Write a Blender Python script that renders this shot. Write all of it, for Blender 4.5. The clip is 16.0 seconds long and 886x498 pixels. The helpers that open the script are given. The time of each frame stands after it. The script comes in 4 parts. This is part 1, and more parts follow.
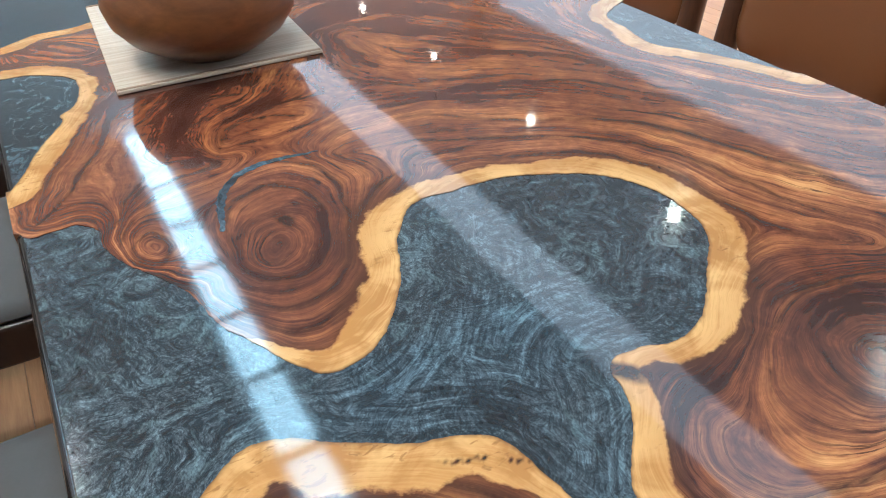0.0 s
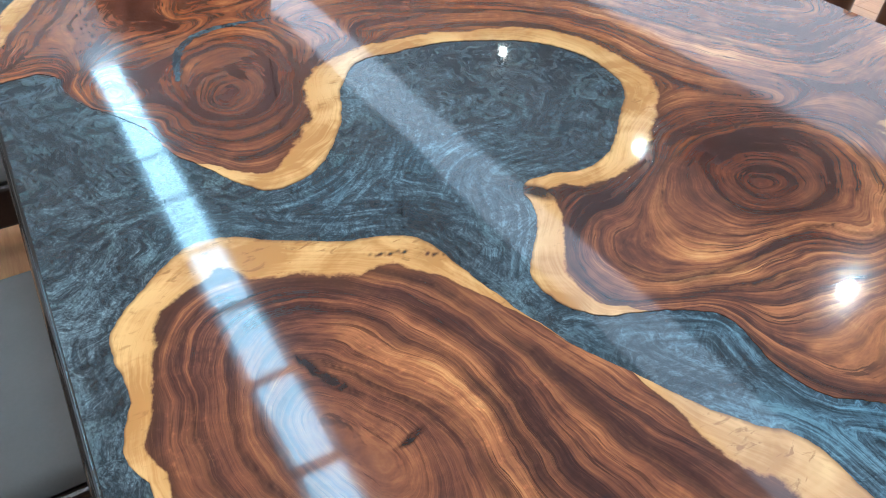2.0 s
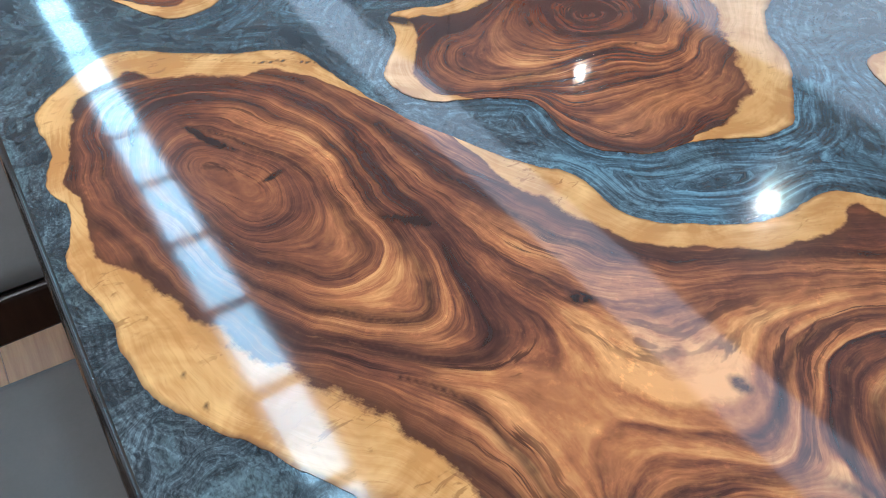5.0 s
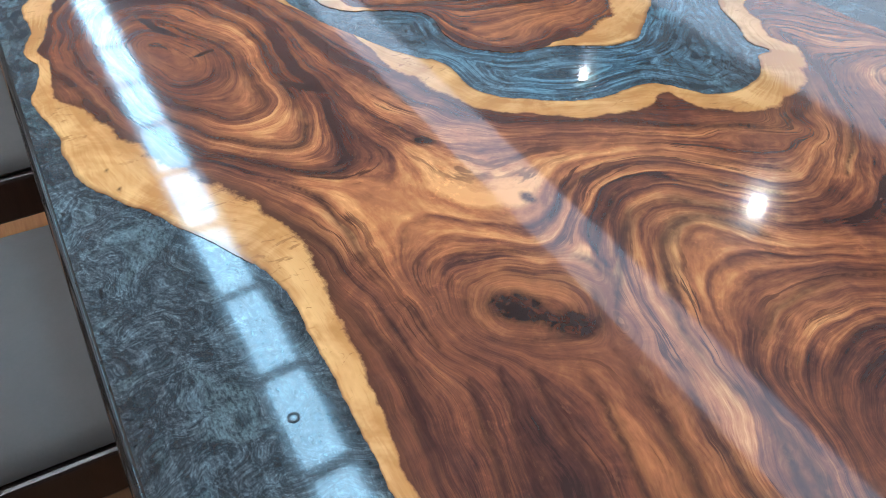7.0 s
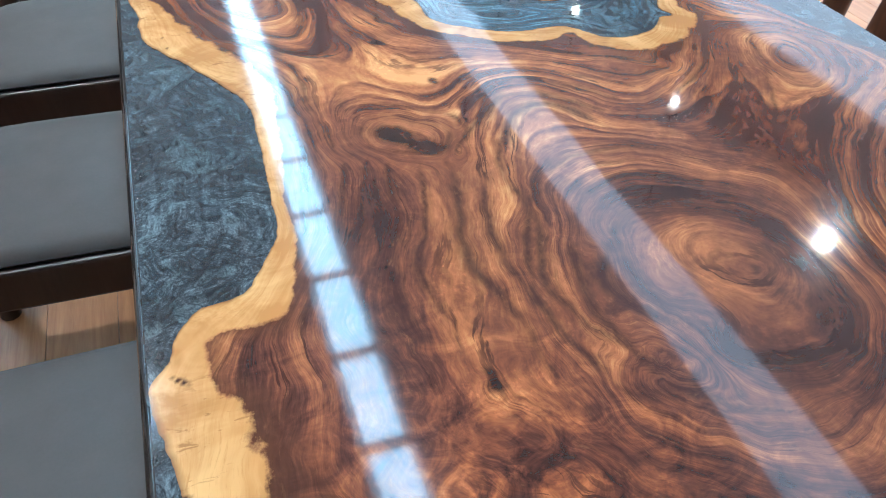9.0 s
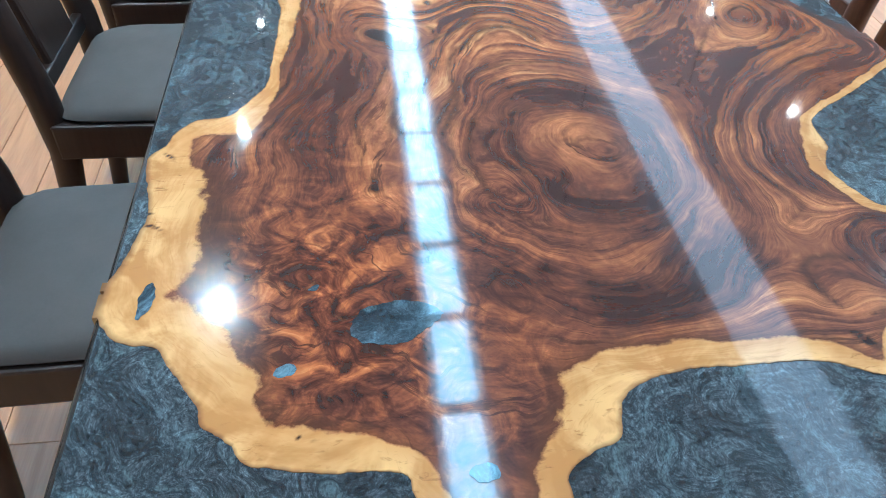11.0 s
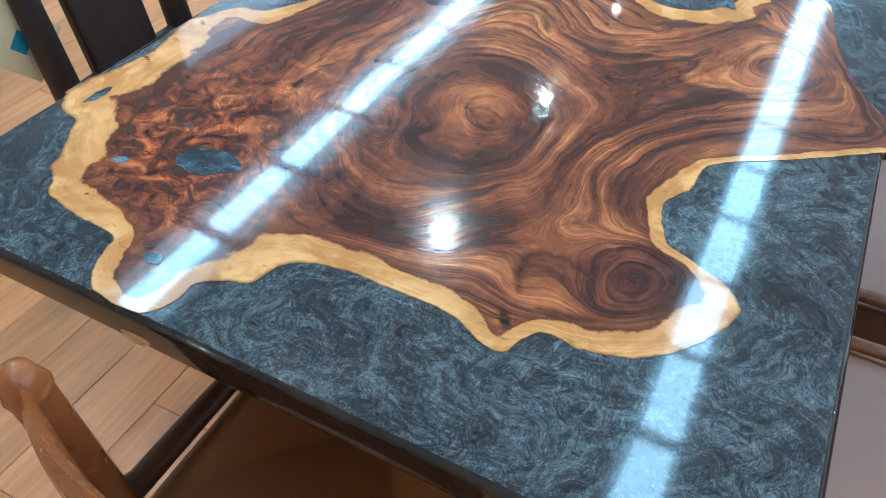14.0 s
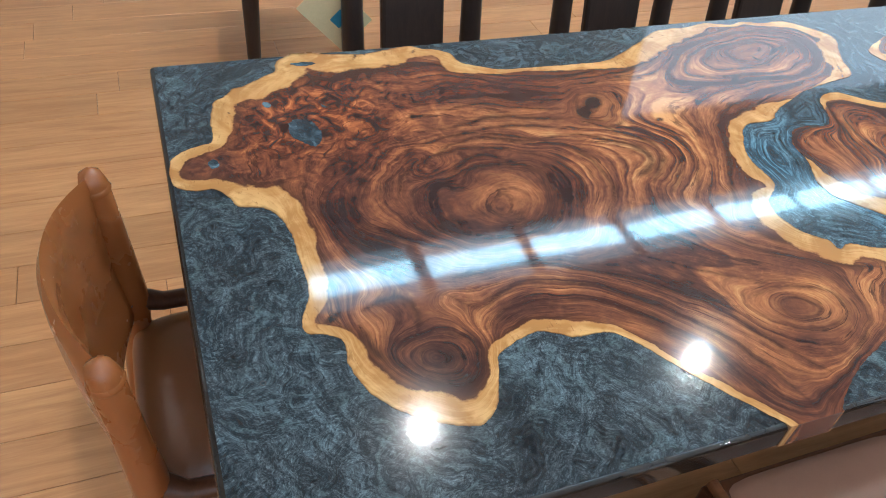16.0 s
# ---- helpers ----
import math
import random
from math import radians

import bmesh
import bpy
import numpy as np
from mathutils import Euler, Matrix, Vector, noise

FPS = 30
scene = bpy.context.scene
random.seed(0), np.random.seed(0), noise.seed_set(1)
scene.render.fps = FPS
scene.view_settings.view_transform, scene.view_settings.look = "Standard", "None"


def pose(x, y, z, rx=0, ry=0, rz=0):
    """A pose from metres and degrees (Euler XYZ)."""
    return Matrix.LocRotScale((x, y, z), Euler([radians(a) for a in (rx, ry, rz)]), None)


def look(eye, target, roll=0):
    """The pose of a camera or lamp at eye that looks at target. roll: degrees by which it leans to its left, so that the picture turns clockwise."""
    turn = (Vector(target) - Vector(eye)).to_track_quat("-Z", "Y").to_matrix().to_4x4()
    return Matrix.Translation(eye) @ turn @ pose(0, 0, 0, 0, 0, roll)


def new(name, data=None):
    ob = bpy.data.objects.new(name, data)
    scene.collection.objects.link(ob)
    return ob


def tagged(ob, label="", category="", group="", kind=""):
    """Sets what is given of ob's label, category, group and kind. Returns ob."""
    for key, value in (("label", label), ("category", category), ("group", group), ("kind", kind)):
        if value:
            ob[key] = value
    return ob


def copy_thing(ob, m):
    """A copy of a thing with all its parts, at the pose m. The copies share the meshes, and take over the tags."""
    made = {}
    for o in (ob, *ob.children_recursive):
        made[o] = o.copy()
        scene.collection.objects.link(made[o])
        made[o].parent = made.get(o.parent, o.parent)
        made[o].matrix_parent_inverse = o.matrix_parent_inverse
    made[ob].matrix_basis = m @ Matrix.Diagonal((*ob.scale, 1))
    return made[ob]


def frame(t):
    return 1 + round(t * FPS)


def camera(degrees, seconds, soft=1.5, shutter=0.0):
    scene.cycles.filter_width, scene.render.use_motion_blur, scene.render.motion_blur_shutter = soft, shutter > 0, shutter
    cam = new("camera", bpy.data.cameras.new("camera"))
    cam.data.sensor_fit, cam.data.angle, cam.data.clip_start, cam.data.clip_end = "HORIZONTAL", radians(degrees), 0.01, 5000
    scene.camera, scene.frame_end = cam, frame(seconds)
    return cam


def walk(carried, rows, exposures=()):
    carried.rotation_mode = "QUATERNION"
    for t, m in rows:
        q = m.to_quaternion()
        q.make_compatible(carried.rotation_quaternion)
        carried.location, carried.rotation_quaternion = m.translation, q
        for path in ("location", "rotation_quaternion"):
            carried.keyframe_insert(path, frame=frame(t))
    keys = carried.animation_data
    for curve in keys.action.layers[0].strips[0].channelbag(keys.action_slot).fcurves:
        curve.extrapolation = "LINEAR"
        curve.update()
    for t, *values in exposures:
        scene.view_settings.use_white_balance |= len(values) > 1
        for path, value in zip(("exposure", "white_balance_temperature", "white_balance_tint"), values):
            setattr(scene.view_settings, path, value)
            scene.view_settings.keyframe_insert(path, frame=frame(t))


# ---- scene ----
cam = camera(60.2, 16.0, soft=1.0)
PATH = [
    (0, (0.090, 1.217, 1.260), (0.853, 2.639, 0.078), -2.24),
    (0.5, (0.093, 1.202, 1.242), (0.851, 2.594, 0.022), -1.76),
    (1, (0.089, 1.169, 1.235), (0.844, 2.532, -0.018), -1.30),
    (1.5, (0.071, 1.123, 1.226), (0.833, 2.467, -0.044), -0.71),
    (2, (0.061, 1.076, 1.216), (0.834, 2.390, -0.078), -0.01),
    (2.5, (0.059, 1.029, 1.214), (0.844, 2.311, -0.104), 0.57),
    (3, (0.055, 0.983, 1.213), (0.858, 2.234, -0.126), 1.18),
    (3.2, (0.053, 0.971, 1.214), (0.858, 2.211, -0.132), 1.21),
    (5.3, (0.029, 0.786, 1.209), (0.839, 1.964, -0.189), 2.23),
    (5.5, (0.029, 0.756, 1.204), (0.839, 1.942, -0.188), 2.57),
    (6, (0.031, 0.678, 1.207), (0.832, 1.872, -0.183), 2.88),
    (6.5, (0.036, 0.606, 1.215), (0.824, 1.813, -0.172), 3.01),
    (7, (0.035, 0.542, 1.216), (0.806, 1.777, -0.155), 2.95),
    (7.5, (0.023, 0.453, 1.219), (0.775, 1.717, -0.137), 3.09),
    (8, (0.030, 0.323, 1.232), (0.724, 1.641, -0.103), 2.87),
    (8.5, (0.049, 0.215, 1.269), (0.667, 1.567, -0.069), 3.24),
    (9, (0.093, 0.108, 1.276), (0.625, 1.505, -0.053), 2.75),
    (9.2, (0.112, 0.055, 1.283), (0.601, 1.464, -0.050), 3.04),
    (11.3, (0.321, -0.294, 1.347), (0.486, 1.168, -0.008), 2.21),
    (11.5, (0.363, -0.319, 1.360), (0.499, 1.135, -0.007), 2.14),
    (12, (0.481, -0.374, 1.377), (0.528, 1.071, -0.005), 1.69),
    (12.5, (0.617, -0.394, 1.382), (0.528, 1.046, -0.003), 0.88),
    (13, (0.703, -0.398, 1.375), (0.467, 1.033, -0.002), 0.74),
    (13.5, (0.809, -0.398, 1.385), (0.405, 0.992, 0.005), 1.42),
    (14, (0.945, -0.338, 1.403), (0.314, 0.954, 0.013), 1.97),
    (14.5, (1.100, -0.229, 1.421), (0.262, 0.932, 0.025), 4.44),
    (15, (1.224, -0.160, 1.474), (0.180, 0.814, 0.074), 6.49),
    (15.5, (1.384, -0.088, 1.530), (0.167, 0.712, 0.160), 7.52),
    (16, (1.492, 0.014, 1.586), (0.148, 0.639, 0.244), 7.47),
]
walk(cam, [(t, look(eye, target, roll)) for t, eye, target, roll in PATH], [(0.0, 0.15, 5400, 3), (2.5, 0.13, 5050, 0), (6.0, 0.08, 5150, 4), (7.5, 0.22, 5150, 4), (9.0, 0.46, 4980, 2), (11.5, 0.58, 4650, -3), (13.0, 0.54, 4600, -3), (14.5, 0.38, 5100, 0), (16.0, 0.23, 5400, 3)])

# ---- light ----
world = bpy.data.worlds.new("world")
scene.world = world
world.use_nodes = True
wn = world.node_tree
sky = wn.nodes.new("ShaderNodeTexSky")
sky.sky_type, sky.sun_disc = "NISHITA", False
sky.sun_elevation, sky.sun_rotation = radians(50), radians(120)
wn.links.new(sky.outputs[0], wn.nodes["Background"].inputs[0])
wn.nodes["Background"].inputs[1].default_value = 0.1

TOP = 0.76            # height of the table's surface
WIDE, LONG, THICK = 1.114, 3.30, 0.052
CEIL, HIGH = 3.11, 5.76


def lamp(name, kind, where, power, colour, size, aim=(0, 0, -1), angle=100):
    data = bpy.data.lights.new(name, kind)
    data.energy, data.color = power, colour
    ob = new(name, data)
    if kind == "SPOT":
        data.shadow_soft_size, data.spot_size, data.spot_blend = size, radians(angle), 0.6
    elif kind == "AREA":
        data.shape, data.size, data.size_y = "RECTANGLE", size[0], size[1]
    ob.matrix_world = look(where, Vector(where) + Vector(aim))
    return ob


# ---- materials ----
def shader(name, rough=0.5, metal=0.0):
    m = bpy.data.materials.new(name)
    m.use_nodes = True
    b = m.node_tree.nodes["Principled BSDF"]
    b.inputs["Roughness"].default_value, b.inputs["Metallic"].default_value = rough, metal
    return m, m.node_tree, b


def node(tree, kind, **sockets):
    n = tree.nodes.new(kind)
    for key, value in sockets.items():
        key = key.replace("_", " ")
        if hasattr(value, "is_output"):
            tree.links.new(value, n.inputs[key])
        else:
            n.inputs[key].default_value = value
    return n


def calc(tree, op, *args):
    n = tree.nodes.new("ShaderNodeMath")
    n.operation = op
    for i, value in enumerate(args):
        if hasattr(value, "is_output"):
            tree.links.new(value, n.inputs[i])
        else:
            n.inputs[i].default_value = value
    return n.outputs[0]


def ramp(tree, fac, *stops):
    n = tree.nodes.new("ShaderNodeValToRGB")
    while len(n.color_ramp.elements) < len(stops):
        n.color_ramp.elements.new(0.5)
    for e, (at, c) in zip(n.color_ramp.elements, stops):
        e.position = at
        e.color = (*c, 1) if hasattr(c, "__len__") else (c, c, c, 1)
    tree.links.new(fac, n.inputs[0])
    return n.outputs[0]


def mix(tree, fac, a, b, mode="MIX"):
    n = tree.nodes.new("ShaderNodeMix")
    n.data_type, n.blend_type = "RGBA", mode
    for i, value in ((0, fac), (6, a), (7, b)):
        if hasattr(value, "is_output"):
            tree.links.new(value, n.inputs[i])
        else:
            n.inputs[i].default_value = value if i == 0 else (*value, 1)
    return n.outputs[2]


def place(tree, scale=(1, 1, 1), offset=(0, 0, 0)):
    c = tree.nodes.new("ShaderNodeTexCoord")
    m = tree.nodes.new("ShaderNodeMapping")
    m.inputs["Scale"].default_value, m.inputs["Location"].default_value = scale, offset
    tree.links.new(c.outputs["Object"], m.inputs[0])
    return m.outputs[0]


def noisy(tree, vector, scale, detail=4.0, rough=0.5, distort=0.0):
    return node(tree, "ShaderNodeTexNoise", Vector=vector, Scale=scale, Detail=detail, Roughness=rough, Distortion=distort).outputs[0]


def bump(tree, b, height, strength=0.2, distance=0.002):
    n = node(tree, "ShaderNodeBump", Height=height, Strength=strength, Distance=distance)
    tree.links.new(n.outputs[0], b.inputs["Normal"])


def figured_wood():
    """Polished slab: pale sapwood along the live edge, streaked brown heartwood inside."""
    m, t, b = shader("figured_wood", 0.045)
    b.inputs["Coat Weight"].default_value, b.inputs["Coat Roughness"].default_value, b.inputs["Coat IOR"].default_value = 0.22, 0.15, 1.4
    attr = {}
    for key in ("ring", "sap", "knot", "burl", "shade", "vein"):
        a = t.nodes.new("ShaderNodeAttribute")
        a.attribute_name = key
        attr[key] = a.outputs["Fac"]
    sep = t.nodes.new("ShaderNodeSeparateXYZ")
    t.links.new(place(t), sep.inputs[0])
    ring = attr["ring"]

    def along(k, s, detail, rough=0.55):
        c = t.nodes.new("ShaderNodeCombineXYZ")
        t.links.new(calc(t, "MULTIPLY", ring, k), c.inputs[0])
        t.links.new(calc(t, "MULTIPLY", sep.outputs[0], s), c.inputs[1])
        t.links.new(calc(t, "MULTIPLY", sep.outputs[1], s), c.inputs[2])
        return noisy(t, c.outputs[0], 1.0, detail, rough)

    broad, mid, fine = along(9, 2.4, 2), along(44, 5.0, 5, 0.62), along(260, 40.0, 3, 0.65)
    patch = noisy(t, place(t), 4.6, 5.0, 0.55, 1.1)
    gold = calc(t, "MAXIMUM", attr["shade"], 0.0)
    tone = calc(t, "ADD", calc(t, "MULTIPLY", broad, 0.52), calc(t, "MULTIPLY", mid, 0.30))
    tone = calc(t, "ADD", tone, calc(t, "MULTIPLY", fine, 0.22))
    saw = calc(t, "FRACT", calc(t, "ADD", calc(t, "MULTIPLY", ring, 9.0), calc(t, "MULTIPLY", broad, 4.5)))
    saw = ramp(t, saw, (0.0, 0.0), (0.10, 1.0), (0.40, 0.66), (0.85, 0.42), (1.0, 0.0))
    tone = calc(t, "ADD", tone, calc(t, "MULTIPLY", calc(t, "SUBTRACT", saw, 0.52), calc(t, "ADD", 0.055, calc(t, "MULTIPLY", gold, 0.12))))
    flute = calc(t, "FRACT", calc(t, "ADD", calc(t, "MULTIPLY", ring, 25.0), calc(t, "MULTIPLY", broad, 3.0)))
    flute = ramp(t, flute, (0.0, 0.0), (0.16, 1.0), (0.50, 0.60), (1.0, 0.0))
    tone = calc(t, "ADD", tone, calc(t, "MULTIPLY", calc(t, "SUBTRACT", flute, 0.48), calc(t, "ADD", 0.022, calc(t, "MULTIPLY", gold, 0.15))))
    tone = calc(t, "ADD", tone, calc(t, "MULTIPLY", calc(t, "SUBTRACT", patch, 0.5), 0.30))
    tone = calc(t, "ADD", tone, calc(t, "SUBTRACT", calc(t, "MULTIPLY", attr["shade"], 0.10), 0.010))
    calm = calc(t, "MAXIMUM", ramp(t, noisy(t, place(t), 5.5, 3.0, 0.5, 0.6), (0.38, 0.60), (0.62, 1.20)), calc(t, "MINIMUM", gold, 1.0))
    tone = calc(t, "ADD", 0.515, calc(t, "MULTIPLY", calc(t, "SUBTRACT", tone, 0.515), calm))
    blotch = noisy(t, place(t), 24.0, 5.0, 0.62, 1.4)
    tone = calc(t, "ADD", tone, calc(t, "MULTIPLY", calc(t, "SUBTRACT", blotch, 0.5), 0.14))
    wild = calc(t, "MULTIPLY", attr["burl"], 0.72)
    tone = calc(t, "ADD", calc(t, "MULTIPLY", tone, calc(t, "SUBTRACT", 1.0, wild)), calc(t, "MULTIPLY", calc(t, "ADD", calc(t, "MULTIPLY", calc(t, "SUBTRACT", blotch, 0.5), 1.4), 0.465), wild))
    heart = ramp(t, tone, (0.37, (0.030, 0.012, 0.010)), (0.46, (0.092, 0.030, 0.019)), (0.54, (0.195, 0.065, 0.029)), (0.62, (0.355, 0.130, 0.046)), (0.74, (0.62, 0.285, 0.102)))
    line = calc(t, "SINE", calc(t, "ADD", calc(t, "MULTIPLY", ring, 120.0), calc(t, "MULTIPLY", mid, 16.0)))
    heart = mix(t, calc(t, "MULTIPLY", attr["burl"], 0.8), heart, mix(t, 1.0, heart, (1.12, 0.88, 0.66), "MULTIPLY"))
    broken = ramp(t, noisy(t, place(t), 8.0, 3.0, 0.6), (0.43, 0.0), (0.62, 0.85))
    heart = mix(t, calc(t, "MULTIPLY", ramp(t, line, (0.80, 0.0), (0.97, 1.0)), broken), heart, (0.040, 0.014, 0.010))
    wander = calc(t, "ADD", attr["vein"], calc(t, "MULTIPLY", calc(t, "SUBTRACT", noisy(t, place(t), 45.0, 4.0, 0.65), 0.5), 2.4))
    trace = calc(t, "MULTIPLY", ramp(t, calc(t, "MULTIPLY", wander, 0.1), (0.04, 1.0), (0.15, 0.85), (0.45, 0.36), (1.0, 0.0)), ramp(t, noisy(t, place(t), 11.0, 3.0, 0.6), (0.34, 0.35), (0.52, 1.0)))
    trace = calc(t, "MULTIPLY", trace, calc(t, "SUBTRACT", 0.9, calc(t, "MULTIPLY", attr["burl"], 0.7)))
    heart = mix(t, trace, heart, (0.030, 0.011, 0.009))
    curl = along(70, 34.0, 5, 0.7)
    heart = mix(t, ramp(t, curl, (0.60, 0.0), (0.78, 0.28)), heart, (0.46, 0.19, 0.07))
    # the figure's shifting sheen, painted as brighter flecks across the grain
    gleam = calc(t, "MULTIPLY", ramp(t, along(16, 150.0, 3, 0.6), (0.56, 0.0), (0.70, 0.55)), ramp(t, noisy(t, place(t), 9.0, 3.0, 0.55, 0.6), (0.46, 0.0), (0.62, 1.0)))
    heart = mix(t, gleam, heart, mix(t, 1.0, heart, (1.75, 1.65, 1.5), "MULTIPLY"))
    pale = mix(t, ramp(t, calc(t, "ADD", calc(t, "MULTIPLY", mid, 0.35), calc(t, "MULTIPLY", noisy(t, place(t), 13.0, 4.0, 0.6, 0.8), 0.65)), (0.43, 0.0), (0.58, 1.0)), (0.39, 0.178, 0.051), (0.64, 0.360, 0.135))
    pale = mix(t, ramp(t, fine, (0.56, 0.0), (0.75, 0.60)), pale, (0.36, 0.170, 0.052))
    pale = mix(t, ramp(t, noisy(t, place(t), 9.0, 4.0, 0.6), (0.58, 0.0), (0.78, 0.55)), pale, (0.44, 0.205, 0.062))
    pale = mix(t, ramp(t, attr["sap"], (0.10, 0.0), (0.50, 0.55)), pale, (0.44, 0.20, 0.056))
    pale = mix(t, ramp(t, attr["sap"], (0.0, 0.75), (0.05, 0.0)), pale, (0.10, 0.045, 0.02))
    edge = calc(t, "ADD", attr["sap"], calc(t, "MULTIPLY", calc(t, "SUBTRACT", fine, 0.5), 0.05))
    edge = calc(t, "ADD", edge, calc(t, "MULTIPLY", calc(t, "SUBTRACT", noisy(t, place(t), 26.0, 5.0, 0.65), 0.5), 0.36))
    edge = calc(t, "ADD", edge, calc(t, "MULTIPLY", calc(t, "SUBTRACT", noisy(t, place(t), 10.0, 3.0, 0.5), 0.5), 0.55))
    rim = ramp(t, edge, (0.0, 0.0), (0.49, 0.0), (0.53, 0.72), (0.62, 0.45), (0.85, 0.0))
    heart = mix(t, rim, heart, (0.075, 0.026, 0.012))
    stroke = ramp(t, noisy(t, place(t, (1.0, 2.6, 1.0)), 52.0, 3.0, 0.6, 0.8), (0.60, 0.0), (0.68, 0.70))
    stroke = calc(t, "MULTIPLY", stroke, ramp(t, noisy(t, place(t), 7.0, 2.0, 0.5), (0.46, 0.0), (0.60, 1.0)))
    pale = mix(t, stroke, pale, (0.24, 0.105, 0.032))
    whole = mix(t, ramp(t, edge, (0.47, 0.0), (0.53, 1.0)), pale, heart)
    rugged = calc(t, "MULTIPLY", attr["knot"], calc(t, "ADD", 0.35, calc(t, "MULTIPLY", noisy(t, place(t), 60.0, 5.0, 0.65, 0.8), 1.3)))
    core = mix(t, ramp(t, noisy(t, place(t), 95.0, 4.0, 0.6, 1.0), (0.46, 0.0), (0.66, 0.8)), (0.010, 0.006, 0.006), (0.085, 0.026, 0.014))
    whole = mix(t, ramp(t, rugged, (0.14, 0.0), (0.75, 0.96)), whole, core)
    t.links.new(whole, b.inputs["Base Color"])
    bump(t, b, noisy(t, place(t), 7.0, 2.0, 0.4), 0.14, 0.0016)
    return m


def pearl_resin():
    """Blue-grey resin with swirls of pearl pigment under a polish."""
    m, t, b = shader("pearl_resin", 0.045)
    b.inputs["Coat Weight"].default_value, b.inputs["Coat Roughness"].default_value, b.inputs["Coat IOR"].default_value = 0.22, 0.15, 1.4
    at = place(t)
    push = node(t, "ShaderNodeTexNoise", Vector=at, Scale=6.0, Detail=3.0, Roughness=0.55).outputs[1]
    warp = node(t, "ShaderNodeVectorMath")
    warp.operation = "MULTIPLY_ADD"
    t.links.new(push, warp.inputs[0])
    warp.inputs[1].default_value = (0.30, 0.30, 0.30)
    t.links.new(at, warp.inputs[2])
    swirl = noisy(t, warp.outputs[0], 12.0, 5.0, 0.6, 1.8)
    thread = noisy(t, warp.outputs[0], 85.0, 5.0, 0.70, 2.4)
    flake = noisy(t, place(t, (1.0, 0.55, 1.0)), 330.0, 3.0, 0.70, 1.2)
    cloud = noisy(t, at, 4.0, 3.0, 0.5, 0.5)
    crease = calc(t, "ABSOLUTE", calc(t, "SUBTRACT", noisy(t, warp.outputs[0], 13.0, 4.0, 0.6, 2.8), 0.5))
    crease = ramp(t, crease, (0.0, 1.0), (0.035, 0.35), (0.09, 0.0))
    tone = calc(t, "ADD", calc(t, "MULTIPLY", swirl, 0.30), calc(t, "MULTIPLY", thread, 0.44))
    tone = calc(t, "ADD", tone, calc(t, "MULTIPLY", flake, 0.26))
    tone = calc(t, "ADD", tone, calc(t, "MULTIPLY", calc(t, "SUBTRACT", cloud, 0.5), 0.16))
    tone = calc(t, "SUBTRACT", tone, calc(t, "MULTIPLY", crease, 0.065))
    bank, pearl = t.nodes.new("ShaderNodeAttribute"), t.nodes.new("ShaderNodeAttribute")
    bank.attribute_name, pearl.attribute_name = "bank", "pearl"
    sep = t.nodes.new("ShaderNodeSeparateXYZ")
    t.links.new(warp.outputs[0], sep.inputs[0])
    flow = t.nodes.new("ShaderNodeCombineXYZ")
    t.links.new(calc(t, "MULTIPLY", bank.outputs["Fac"], 170.0), flow.inputs[0])
    t.links.new(calc(t, "MULTIPLY", sep.outputs[0], 13.0), flow.inputs[1])
    t.links.new(calc(t, "MULTIPLY", sep.outputs[1], 13.0), flow.inputs[2])
    stream = noisy(t, flow.outputs[0], 1.0, 5.0, 0.66, 0.5)
    weight = calc(t, "ADD", 0.20, calc(t, "MULTIPLY", pearl.outputs["Fac"], 0.58))
    tone = calc(t, "ADD", calc(t, "MULTIPLY", tone, calc(t, "SUBTRACT", 1.0, weight)), calc(t, "MULTIPLY", stream, weight))
    tone = calc(t, "ADD", tone, calc(t, "MULTIPLY", pearl.outputs["Fac"], 0.045))
    colour = ramp(t, tone, (0.40, (0.009, 0.011, 0.014)), (0.48, (0.029, 0.036, 0.042)), (0.54, (0.064, 0.081, 0.093)), (0.64, (0.175, 0.230, 0.256)))
    curls = noisy(t, warp.outputs[0], 8.5, 4.0, 0.62, 2.6)
    speck = noisy(t, place(t, (1, 0.45, 1)), 420.0, 2.0, 0.7)
    sheen = calc(t, "MULTIPLY", ramp(t, curls, (0.54, 0.0), (0.70, 0.8)), ramp(t, speck, (0.38, 0.15), (0.62, 0.85)))
    colour = mix(t, sheen, colour, (0.145, 0.200, 0.212))
    colour = mix(t, pearl.outputs["Fac"], colour, mix(t, 1.0, colour, (0.70, 1.01, 1.20), "MULTIPLY"))
    t.links.new(colour, b.inputs["Base Color"])
    bump(t, b, noisy(t, at, 7.0, 2.0, 0.4), 0.30, 0.0016)
    return m


def plain(name, colour, rough, dark=None, scale=30.0, amount=0.5, metal=0.0, relief=0.0, fine=220.0):
    """A surface with stains at one scale and grain at another."""
    m, t, b = shader(name, rough, metal)
    at = place(t)
    n = noisy(t, at, scale, 5.0, 0.6)
    c = mix(t, ramp(t, n, (0.35, 0.0), (0.7, amount)), colour, dark or tuple(v * 0.6 for v in colour))
    g = noisy(t, at, fine, 3.0, 0.6)
    c = mix(t, ramp(t, g, (0.3, 0.0), (0.8, 0.22)), c, tuple(v * 0.55 for v in colour))
    t.links.new(c, b.inputs["Base Color"])
    t.links.new(calc(t, "ADD", rough - 0.06, calc(t, "MULTIPLY", n, 0.12)), b.inputs["Roughness"])
    if relief:
        bump(t, b, calc(t, "ADD", calc(t, "MULTIPLY", g, 0.5), n), relief)
    return m


